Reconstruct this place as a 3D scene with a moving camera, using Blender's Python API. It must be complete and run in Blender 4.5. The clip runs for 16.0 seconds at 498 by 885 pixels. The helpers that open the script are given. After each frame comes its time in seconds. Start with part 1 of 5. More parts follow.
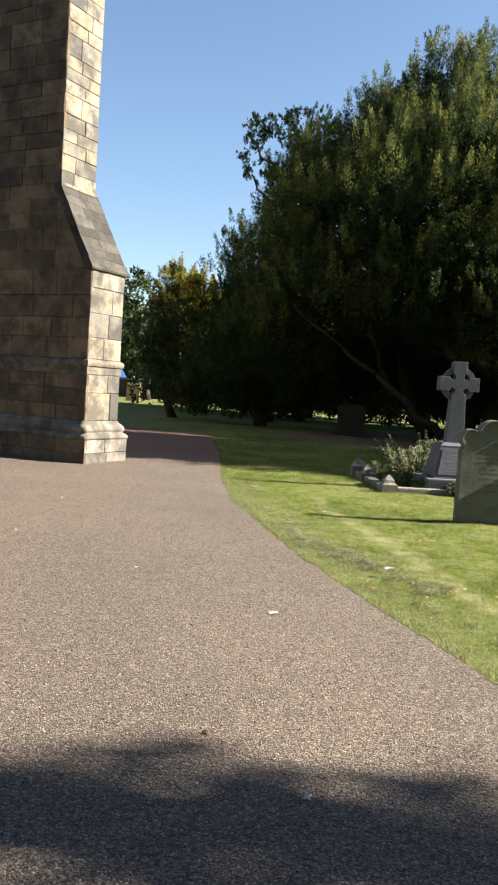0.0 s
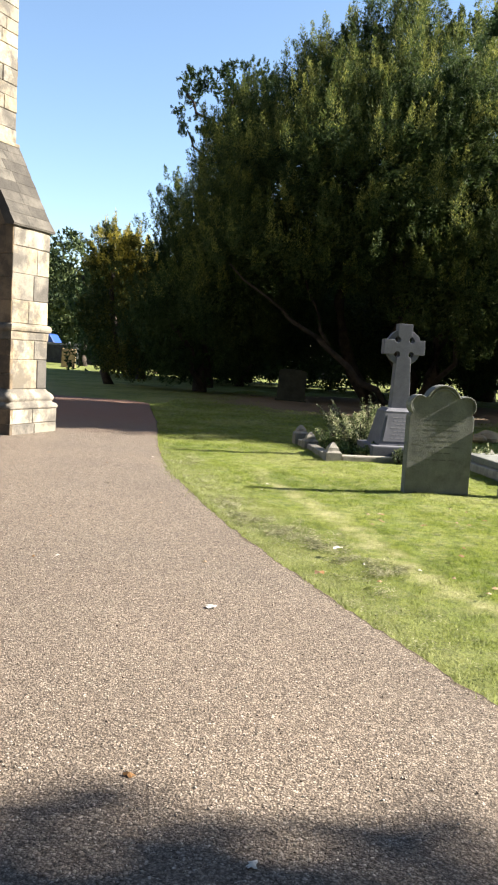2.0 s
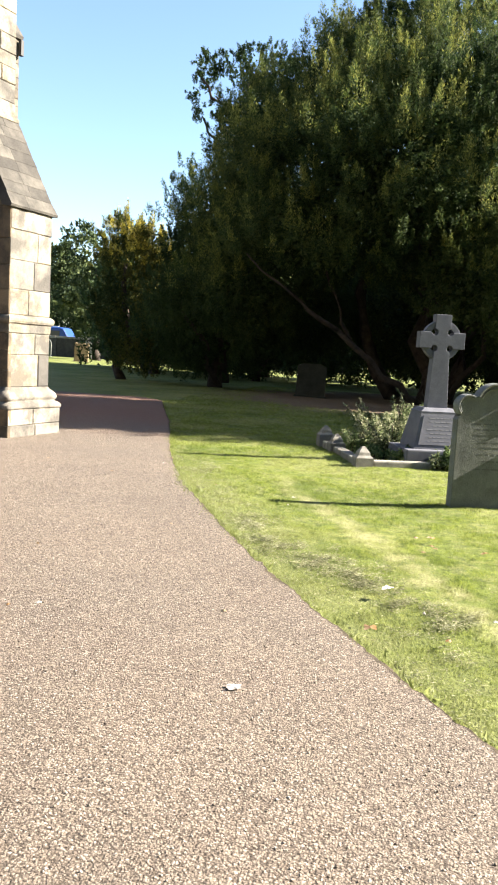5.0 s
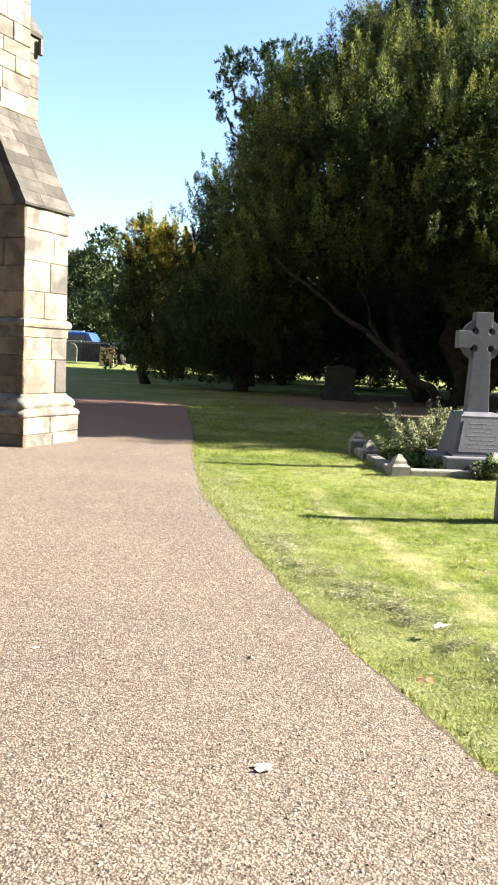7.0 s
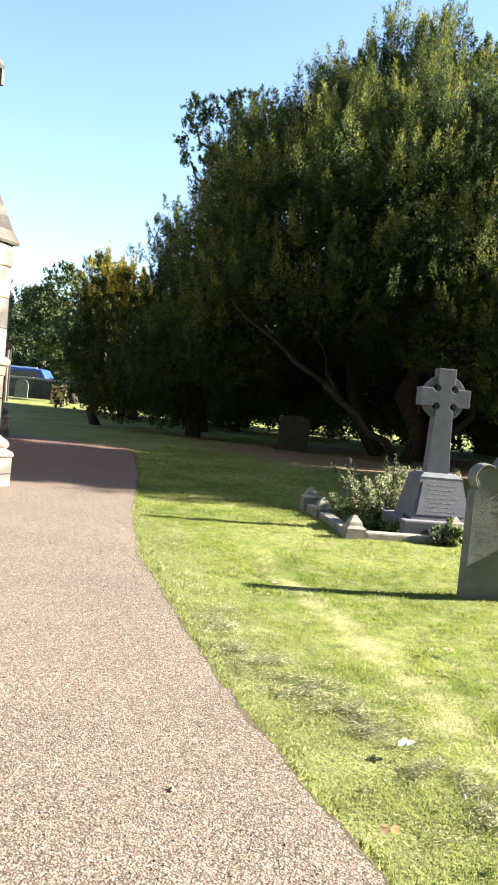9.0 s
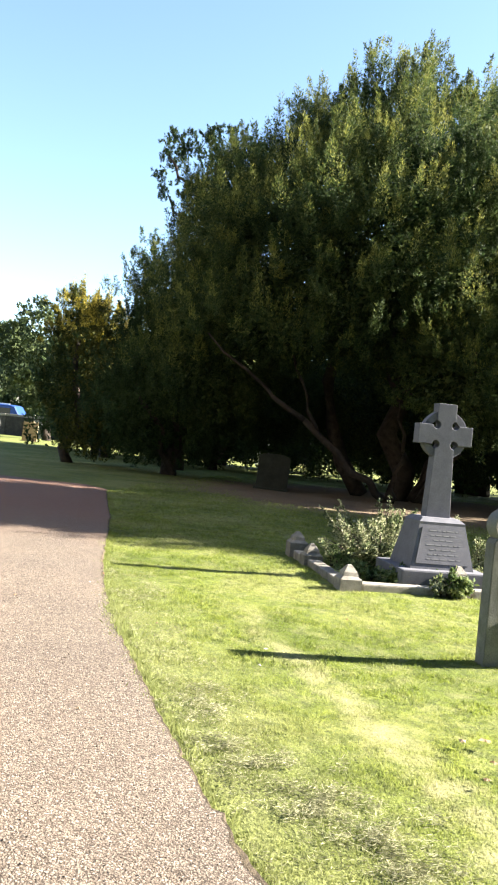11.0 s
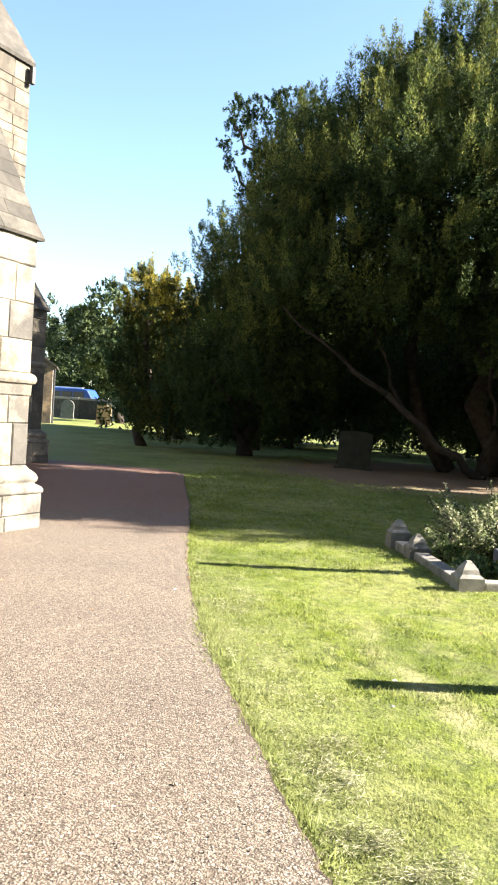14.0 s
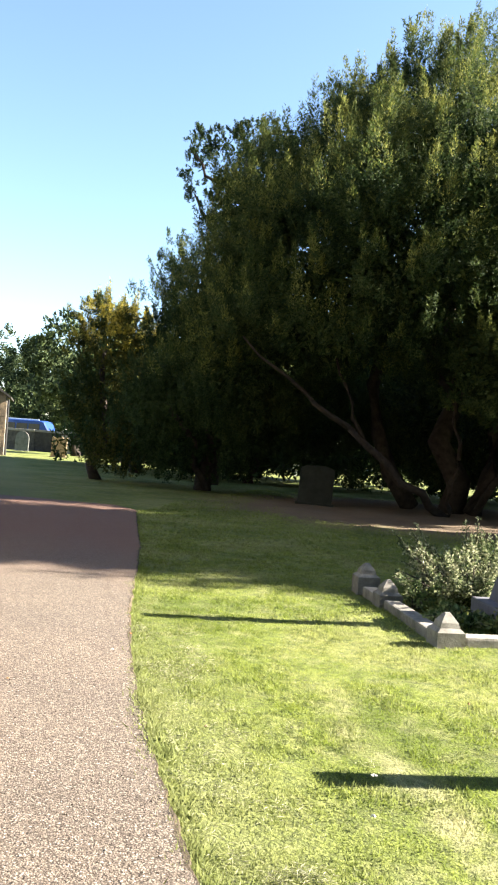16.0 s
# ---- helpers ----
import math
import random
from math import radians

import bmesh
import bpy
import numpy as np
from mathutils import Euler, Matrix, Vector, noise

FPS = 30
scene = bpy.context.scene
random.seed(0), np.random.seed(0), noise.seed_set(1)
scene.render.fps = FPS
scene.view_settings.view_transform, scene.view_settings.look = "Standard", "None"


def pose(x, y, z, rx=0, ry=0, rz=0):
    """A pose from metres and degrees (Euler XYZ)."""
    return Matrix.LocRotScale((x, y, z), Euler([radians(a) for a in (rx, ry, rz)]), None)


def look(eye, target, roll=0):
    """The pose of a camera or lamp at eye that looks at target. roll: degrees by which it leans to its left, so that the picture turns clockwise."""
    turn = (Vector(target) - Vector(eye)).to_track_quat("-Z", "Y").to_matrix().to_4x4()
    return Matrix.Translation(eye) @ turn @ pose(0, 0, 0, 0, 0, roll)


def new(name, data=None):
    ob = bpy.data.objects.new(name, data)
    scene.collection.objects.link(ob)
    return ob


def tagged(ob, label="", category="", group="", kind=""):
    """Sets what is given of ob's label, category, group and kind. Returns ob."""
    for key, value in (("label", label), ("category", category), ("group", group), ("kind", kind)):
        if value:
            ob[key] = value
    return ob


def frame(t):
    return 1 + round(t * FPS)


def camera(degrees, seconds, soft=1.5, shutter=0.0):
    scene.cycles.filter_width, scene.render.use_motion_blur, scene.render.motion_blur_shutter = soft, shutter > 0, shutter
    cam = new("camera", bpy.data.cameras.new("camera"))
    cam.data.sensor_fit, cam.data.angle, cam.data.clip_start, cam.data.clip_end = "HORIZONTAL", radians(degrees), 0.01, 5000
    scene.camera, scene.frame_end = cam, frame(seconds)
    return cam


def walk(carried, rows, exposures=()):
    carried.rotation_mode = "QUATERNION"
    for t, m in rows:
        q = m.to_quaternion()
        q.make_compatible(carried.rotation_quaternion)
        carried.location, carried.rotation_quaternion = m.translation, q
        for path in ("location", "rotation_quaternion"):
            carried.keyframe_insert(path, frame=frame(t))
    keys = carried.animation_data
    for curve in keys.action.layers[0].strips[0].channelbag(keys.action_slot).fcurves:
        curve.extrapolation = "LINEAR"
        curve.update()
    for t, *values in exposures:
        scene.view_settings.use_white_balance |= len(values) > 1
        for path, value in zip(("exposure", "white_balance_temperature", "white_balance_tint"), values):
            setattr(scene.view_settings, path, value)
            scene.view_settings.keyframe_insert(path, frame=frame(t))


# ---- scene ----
cam = camera(34.7, 16.0, soft=2.0)
PATH = [
    (0, (0.895, 0.606, 1.401), (0.346, 2.524, 1.266), 3.7),
    (0.5, (0.865, 0.681, 1.368), (0.323, 2.584, 1.081), 3.3),
    (1, (0.878, 0.873, 1.373), (0.391, 2.799, 1.144), 1.7),
    (1.5, (0.872, 1.016, 1.396), (0.423, 2.95, 1.159), 2.8),
    (2, (0.772, 1.202, 1.4), (0.373, 3.15, 1.187), 3.3),
    (2.5, (0.675, 1.428, 1.397), (0.343, 3.389, 1.183), 2.4),
    (3, (0.694, 1.714, 1.401), (0.256, 3.653, 1.181), 2.8),
    (3.5, (0.699, 1.895, 1.403), (0.205, 3.825, 1.223), 2.4),
    (4, (0.613, 2.043, 1.406), (0.266, 4.009, 1.289), 3.3),
    (4.5, (0.48, 2.152, 1.422), (0.127, 4.114, 1.263), 3.4),
    (5, (0.456, 2.288, 1.403), (0.022, 4.226, 1.173), 3.2),
    (7.5, (0.283, 3.105, 1.396), (-0.231, 5.025, 1.172), 3.0),
    (8, (0.301, 3.335, 1.4), (-0.24, 5.252, 1.215), 4.7),
    (8.5, (0.285, 3.496, 1.366), (-0.214, 5.425, 1.192), 5.1),
    (9, (0.186, 3.581, 1.436), (-0.208, 5.539, 1.33), 5.2),
    (11.5, (-0.122, 4.549, 1.41), (-0.46, 6.52, 1.405), 5.6),
    (12, (-0.187, 4.62, 1.43), (-0.524, 6.591, 1.391), 5.8),
    (12.5, (-0.242, 4.77, 1.427), (-0.78, 6.695, 1.358), 5.0),
    (13, (-0.245, 4.945, 1.452), (-0.821, 6.859, 1.377), 4.5),
    (13.5, (-0.368, 5.163, 1.401), (-0.946, 7.073, 1.268), 6.5),
    (14, (-0.493, 5.332, 1.446), (-1.003, 7.264, 1.368), 3.6),
    (14.5, (-0.52, 5.49, 1.448), (-1.051, 7.415, 1.336), 1.1),
    (15, (-0.478, 5.72, 1.469), (-1.047, 7.637, 1.443), 0.7),
    (15.5, (-0.531, 5.877, 1.466), (-1.093, 7.792, 1.329), 2.0),
    (16, (-0.644, 6.129, 1.43), (-1.063, 8.084, 1.444), 4.1),
]
EXPOSURES = [(0, 2.08), (1.5, 2.23), (2.5, 2.56), (3.5, 2.56), (5, 2.76), (8.5, 2.88), (11.5, 3.03), (14, 2.98), (16, 2.93)]
walk(cam, [(t, look(eye, target, roll)) for t, eye, target, roll in PATH], EXPOSURES)

# ---- light ----
SUN_AZ, SUN_EL = 18.0, 31.0     # degrees: from +x towards +y, and above the horizon
sd = Vector((math.cos(radians(SUN_EL)) * math.cos(radians(SUN_AZ)), math.cos(radians(SUN_EL)) * math.sin(radians(SUN_AZ)), math.sin(radians(SUN_EL))))
world = bpy.data.worlds.new("sky")
scene.world = world
world.use_nodes = True
wn, wl = world.node_tree.nodes, world.node_tree.links
wn.clear()
skyt = wn.new("ShaderNodeTexSky")
skyt.sky_type = "NISHITA"
skyt.sun_disc = False
skyt.sun_elevation = radians(SUN_EL)
skyt.sun_rotation = radians(90 - SUN_AZ)
skyt.air_density, skyt.dust_density, skyt.ozone_density = 1.0, 0.35, 2.0
wbg = wn.new("ShaderNodeBackground")
wbg.inputs[1].default_value = 0.05
wout = wn.new("ShaderNodeOutputWorld")
wl.new(skyt.outputs[0], wbg.inputs[0])
wl.new(wbg.outputs[0], wout.inputs[0])
sun_data = bpy.data.lights.new("sun", "SUN")
sun_data.energy, sun_data.angle, sun_data.color = 5.0, radians(0.55), (1.0, 0.918, 0.78)
sun = new("sun", sun_data)
sun.matrix_world = look(sd * 100, (0, 0, 0))

# ---- materials ----


def mat(name, rough=0.8):
    m = bpy.data.materials.new(name)
    m.use_nodes = True
    b = m.node_tree.nodes["Principled BSDF"]
    b.inputs["Roughness"].default_value = rough
    b.inputs["Specular IOR Level"].default_value = 0.3
    return m, m.node_tree.nodes, m.node_tree.links, b


def tex(ns, ls, kind, scale, coord="Object", detail=5.0, rough=0.6, vec=None):
    t = ns.new({"noise": "ShaderNodeTexNoise", "voronoi": "ShaderNodeTexVoronoi"}[kind])
    t.inputs["Scale"].default_value = scale
    if kind == "noise":
        t.inputs["Detail"].default_value = detail
        t.inputs["Roughness"].default_value = rough
    if vec is None:
        c = ns.new("ShaderNodeTexCoord")
        vec = c.outputs[coord]
    ls.new(vec, t.inputs["Vector"])
    return t


def world_pos(ns):
    return ns.new("ShaderNodeNewGeometry").outputs["Position"]


def ramp(ns, ls, fac, stops):
    r = ns.new("ShaderNodeValToRGB")
    el = r.color_ramp.elements
    while len(el) < len(stops):
        el.new(0.5)
    for e, (p, c) in zip(el, stops):
        e.position, e.color = p, (*c, 1)
    ls.new(fac, r.inputs[0])
    return r.outputs[0]


def mix(ns, ls, fac, a, b, how="MIX"):
    m = ns.new("ShaderNodeMix")
    m.data_type, m.blend_type = "RGBA", how
    for sock, v in ((m.inputs[0], fac), (m.inputs[6], a), (m.inputs[7], b)):
        if isinstance(v, (int, float)):
            sock.default_value = v
        elif isinstance(v, tuple):
            sock.default_value = (*v, 1)
        else:
            ls.new(v, sock)
    return m.outputs[2]


def math_node(ns, ls, op, a, b=0.0, c=0.0):
    m = ns.new("ShaderNodeMath")
    m.operation = op
    for sock, v in zip(m.inputs, (a, b, c)):
        if isinstance(v, (int, float)):
            sock.default_value = v
        else:
            ls.new(v, sock)
    return m.outputs[0]


def bump(ns, ls, b, height, strength, dist):
    n = ns.new("ShaderNodeBump")
    n.inputs["Strength"].default_value, n.inputs["Distance"].default_value = strength, dist
    ls.new(height, n.inputs["Height"])
    ls.new(n.outputs[0], b.inputs["Normal"])


def stone_mat(name, stops, scale=3.0, grime=(0.10, 0.09, 0.075), grime_at=(0.5, 0.68), vary=0.35, relief=0.012):
    m, ns, ls, b = mat(name, 0.9)
    pos = world_pos(ns)
    oi = ns.new("ShaderNodeObjectInfo")
    n1 = tex(ns, ls, "noise", scale, detail=6, vec=pos)
    off = math_node(ns, ls, "MULTIPLY_ADD", oi.outputs["Random"], vary, -vary / 2)
    f = math_node(ns, ls, "ADD", n1.outputs["Fac"], off)
    col = ramp(ns, ls, f, stops)
    n2 = tex(ns, ls, "noise", scale * 0.9, detail=9, rough=0.7, vec=pos)
    g = ramp(ns, ls, n2.outputs["Fac"], [(grime_at[0], (0, 0, 0)), (grime_at[1], (1, 1, 1))])
    gf = math_node(ns, ls, "MULTIPLY", g, 0.75)
    col = mix(ns, ls, gf, col, grime)
    n3 = tex(ns, ls, "noise", 90, detail=4, vec=pos)
    col = mix(ns, ls, 0.25, col, ramp(ns, ls, n3.outputs["Fac"], [(0.3, (0.2, 0.2, 0.2)), (0.7, (0.8, 0.8, 0.8))]), "OVERLAY")
    ls.new(col, b.inputs["Base Color"])
    h = math_node(ns, ls, "ADD", n3.outputs["Fac"], math_node(ns, ls, "MULTIPLY", n2.outputs["Fac"], 3.0))
    bump(ns, ls, b, h, 0.6, relief)
    return m


M_ASHLAR = stone_mat("sandstone", [(0.2, (0.085, 0.078, 0.07)), (0.36, (0.17, 0.152, 0.128)), (0.5, (0.27, 0.243, 0.2)), (0.62, (0.265, 0.218, 0.15)), (0.85, (0.165, 0.15, 0.128))], 2.4, (0.055, 0.05, 0.045), (0.45, 0.58), 0.75)
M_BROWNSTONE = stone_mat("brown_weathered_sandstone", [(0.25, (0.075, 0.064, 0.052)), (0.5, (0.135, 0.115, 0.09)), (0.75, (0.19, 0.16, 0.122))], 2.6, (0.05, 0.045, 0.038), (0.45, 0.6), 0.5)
# Soot stains plus the side walls' shade, put into one darker sandstone colour
M_SOOTSHADE = stone_mat("sooty_shaded_side_sandstone", [(0.25, (0.09, 0.07, 0.05)), (0.5, (0.17, 0.125, 0.08)), (0.75, (0.24, 0.175, 0.11))], 2.2, (0.04, 0.035, 0.03), (0.45, 0.62), 0.4)
M_ROOFSTONE = stone_mat("weathered_stone", [(0.3, (0.038, 0.034, 0.030)), (0.6, (0.068, 0.061, 0.053)), (0.8, (0.105, 0.096, 0.082))], 3.5, (0.03, 0.028, 0.025), (0.48, 0.66), 0.45)
# Very dark stone: the deep shade under the yew put into its colour
M_SHADESTONE = stone_mat("deep_shade_stone", [(0.3, (0.022, 0.024, 0.017)), (0.7, (0.045, 0.046, 0.034))], 4, (0.02, 0.022, 0.015))
M_MORTAR = stone_mat("mortar", [(0.3, (0.15, 0.13, 0.10)), (0.7, (0.24, 0.21, 0.17))], 6)
M_SLATE = stone_mat("grey_gravestone", [(0.3, (0.11, 0.115, 0.11)), (0.6, (0.16, 0.165, 0.155)), (0.8, (0.21, 0.215, 0.19))], 5, (0.06, 0.065, 0.05), (0.52, 0.75), 0.1, 0.006)
M_GRANITE = stone_mat("pale_grey_granite", [(0.3, (0.09, 0.092, 0.112)), (0.7, (0.125, 0.127, 0.15))], 8, (0.07, 0.07, 0.08), (0.6, 0.8), 0.1, 0.0012)
M_KERBSTONE = stone_mat("weathered_kerb_stone", [(0.3, (0.14, 0.128, 0.112)), (0.7, (0.27, 0.25, 0.22))], 7, (0.07, 0.07, 0.06), (0.5, 0.7), 0.2, 0.008)
M_TANSTONE = stone_mat("tan_gravestone", [(0.3, (0.20, 0.145, 0.08)), (0.7, (0.32, 0.24, 0.15))], 4, (0.14, 0.12, 0.09), (0.52, 0.7), 0.2)
M_WHITE = stone_mat("white_marble", [(0.3, (0.62, 0.62, 0.6)), (0.7, (0.78, 0.78, 0.76))], 4, (0.4, 0.4, 0.38), (0.6, 0.8), 0.1)


def plain(name, col, rough=0.6, metal=0.0, var=0.15):
    m, ns, ls, b = mat(name, rough)
    n = tex(ns, ls, "noise", 12, vec=world_pos(ns))
    dark = tuple(c * (1 - var) for c in col)
    light = tuple(min(1, c * (1 + var)) for c in col)
    ls.new(ramp(ns, ls, n.outputs["Fac"], [(0.3, dark), (0.7, light)]), b.inputs["Base Color"])
    b.inputs["Metallic"].default_value = metal
    return m


M_INSCR = plain("worn_lettering", (0.10, 0.103, 0.098), 0.9)
M_INSCR2 = plain("pale_lettering", (0.17, 0.172, 0.19), 0.8)
M_IRON = plain("black_iron", (0.03, 0.03, 0.032), 0.5)
M_BLUE = plain("blue_van_paint", (0.018, 0.055, 0.22), 0.4)
M_DARKGLASS = plain("dark_window_glass", (0.02, 0.025, 0.03), 0.08)
M_RUBBER = plain("black_rubber", (0.02, 0.02, 0.02), 0.8)
M_WHITEPAINT = plain("white_paint", (0.75, 0.75, 0.74), 0.5)


def bark_mat():
    m, ns, ls, b = mat("yew_bark", 0.9)
    n = tex(ns, ls, "noise", 6, detail=8, vec=world_pos(ns))
    ls.new(ramp(ns, ls, n.outputs["Fac"], [(0.3, (0.018, 0.014, 0.012)), (0.7, (0.065, 0.05, 0.04))]), b.inputs["Base Color"])
    bump(ns, ls, b, n.outputs["Fac"], 0.8, 0.03)
    return m


M_BARK = bark_mat()


def leaf_mat(name, stops, scale=0.5, trans=0.25):
    m, ns, ls, b = mat(name, 0.7)
    b.inputs["Specular IOR Level"].default_value = 0.12
    geo = ns.new("ShaderNodeNewGeometry")
    n = tex(ns, ls, "noise", scale, detail=3, vec=geo.outputs["Position"])
    f = math_node(ns, ls, "ADD", math_node(ns, ls, "MULTIPLY", geo.outputs["Random Per Island"], 0.35), math_node(ns, ls, "MULTIPLY_ADD", n.outputs["Fac"], 0.9, -0.125))
    col = ramp(ns, ls, f, [(0.5 + (p - 0.5) * 0.62, k) for p, k in stops])
    ls.new(col, b.inputs["Base Color"])
    tr = ns.new("ShaderNodeBsdfTranslucent")
    ls.new(col, tr.inputs[0])
    ms = ns.new("ShaderNodeMixShader")
    ms.inputs[0].default_value = trans
    ls.new(b.outputs[0], ms.inputs[1])
    ls.new(tr.outputs[0], ms.inputs[2])
    ls.new(ms.outputs[0], ns["Material Output"].inputs[0])
    return m


# Dark crown, lighter shoots: self-shade and sunlit tufts are put into these two colours
M_YEW = leaf_mat("yew_foliage", [(0.25, (0.020, 0.038, 0.014)), (0.5, (0.044, 0.070, 0.023)), (0.75, (0.092, 0.115, 0.036))], 0.5, 0.35)
M_YEWTIP = leaf_mat("sunlit_yew_shoots", [(0.25, (0.042, 0.066, 0.018)), (0.5, (0.11, 0.132, 0.033)), (0.75, (0.21, 0.218, 0.055))], 0.7, 0.42)
M_GOLDTIP = leaf_mat("golden_yew_shoots", [(0.2, (0.10, 0.10, 0.02)), (0.45, (0.34, 0.29, 0.045)), (0.7, (0.52, 0.44, 0.08))], 0.9, 0.4)
M_YEWDARK = leaf_mat("dark_yew_foliage", [(0.25, (0.018, 0.035, 0.014)), (0.5, (0.035, 0.06, 0.02)), (0.75, (0.06, 0.09, 0.03))])
M_GOLD = leaf_mat("golden_yew_foliage", [(0.25, (0.02, 0.036, 0.012)), (0.5, (0.045, 0.06, 0.016)), (0.75, (0.12, 0.115, 0.026))], 0.8, 0.3)
M_BROAD = leaf_mat("broadleaf_foliage", [(0.25, (0.022, 0.04, 0.014)), (0.5, (0.045, 0.075, 0.024)), (0.75, (0.09, 0.12, 0.04))])
M_FARLEAF = leaf_mat("distant_broadleaf", [(0.25, (0.018, 0.03, 0.012)), (0.5, (0.038, 0.058, 0.022)), (0.75, (0.085, 0.105, 0.04))], 0.3, 0.12)
M_BUSH = leaf_mat("shrub_leaves", [(0.25, (0.05, 0.075, 0.03)), (0.5, (0.17, 0.2, 0.095)), (0.75, (0.42, 0.42, 0.27))], 6, 0.35)
M_IVY = leaf_mat("ivy_and_weeds", [(0.25, (0.05, 0.08, 0.03)), (0.5, (0.12, 0.17, 0.06)), (0.75, (0.28, 0.31, 0.13))], 6, 0.3)
M_DRY = leaf_mat("dry_grass", [(0.25, (0.13, 0.13, 0.072)), (0.5, (0.24, 0.24, 0.14)), (0.75, (0.36, 0.35, 0.225))], 5, 0.15)
M_DEADLEAF = leaf_mat("dead_leaf", [(0.25, (0.20, 0.11, 0.05)), (0.75, (0.45, 0.36, 0.26))], 5, 0.1)
M_PALELEAF = leaf_mat("pale_dead_leaf", [(0.25, (0.45, 0.42, 0.38)), (0.75, (0.7, 0.68, 0.64))], 5, 0.1)


def grass_color(ns, ls, pos):
    """Lawn colours: patches, a worn straw-coloured track and drier tufts."""
    n1 = tex(ns, ls, "noise", 0.55, detail=4, vec=pos)
    col = ramp(ns, ls, n1.outputs["Fac"], [(0.34, (0.135, 0.178, 0.028)), (0.5, (0.22, 0.262, 0.054)), (0.62, (0.295, 0.315, 0.108))])
    n2 = tex(ns, ls, "noise", 4.5, detail=5, rough=0.7, vec=pos)
    col = mix(ns, ls, math_node(ns, ls, "MULTIPLY", ramp(ns, ls, n2.outputs["Fac"], [(0.48, (0, 0, 0)), (0.66, (1, 1, 1))]), 0.6), col, (0.33, 0.325, 0.175))
    n5 = tex(ns, ls, "noise", 13, detail=6, rough=0.75, vec=pos)
    col = mix(ns, ls, math_node(ns, ls, "MULTIPLY", ramp(ns, ls, n5.outputs["Fac"], [(0.38, (1, 1, 1)), (0.54, (0, 0, 0))]), 0.7), col, (0.06, 0.088, 0.02))
    # worn track along a straight line over the lawn
    sep = ns.new("ShaderNodeSeparateXYZ")
    ls.new(pos, sep.inputs[0])
    d = math_node(ns, ls, "ADD", math_node(ns, ls, "MULTIPLY", sep.outputs[0], TRACK[0]), math_node(ns, ls, "MULTIPLY_ADD", sep.outputs[1], TRACK[1], -TRACK[2]))
    n3 = tex(ns, ls, "noise", 1.3, detail=6, vec=pos)
    d = math_node(ns, ls, "ABSOLUTE", math_node(ns, ls, "ADD", d, math_node(ns, ls, "MULTIPLY_ADD", n3.outputs["Fac"], 0.5, -0.25)))
    wear = ramp(ns, ls, d, [(0.04, (1, 1, 1)), (0.2, (0, 0, 0))])
    wear = math_node(ns, ls, "MULTIPLY", wear, math_node(ns, ls, "MULTIPLY_ADD", n2.outputs["Fac"], 2.6, -0.8))
    fade = ramp(ns, ls, math_node(ns, ls, "MULTIPLY", sep.outputs[1], 0.05), [(0.48, (1, 1, 1)), (0.58, (0, 0, 0))])
    col = mix(ns, ls, math_node(ns, ls, "MULTIPLY", wear, fade), col, (0.42, 0.40, 0.235))
    # duller, drier strip along the path
    e = math_node(ns, ls, "ADD", math_node(ns, ls, "MULTIPLY", sep.outputs[0], 0.867), math_node(ns, ls, "MULTIPLY_ADD", sep.outputs[1], 0.498, -3.22))
    e = math_node(ns, ls, "ADD", e, math_node(ns, ls, "MULTIPLY_ADD", n2.outputs["Fac"], 0.5, -0.25))
    dull = ramp(ns, ls, e, [(0.15, (1, 1, 1)), (0.95, (0, 0, 0))])
    return mix(ns, ls, math_node(ns, ls, "MULTIPLY", dull, 0.65), col, (0.232, 0.25, 0.112))


TRACK = (0.9, 0.43, 3.72)


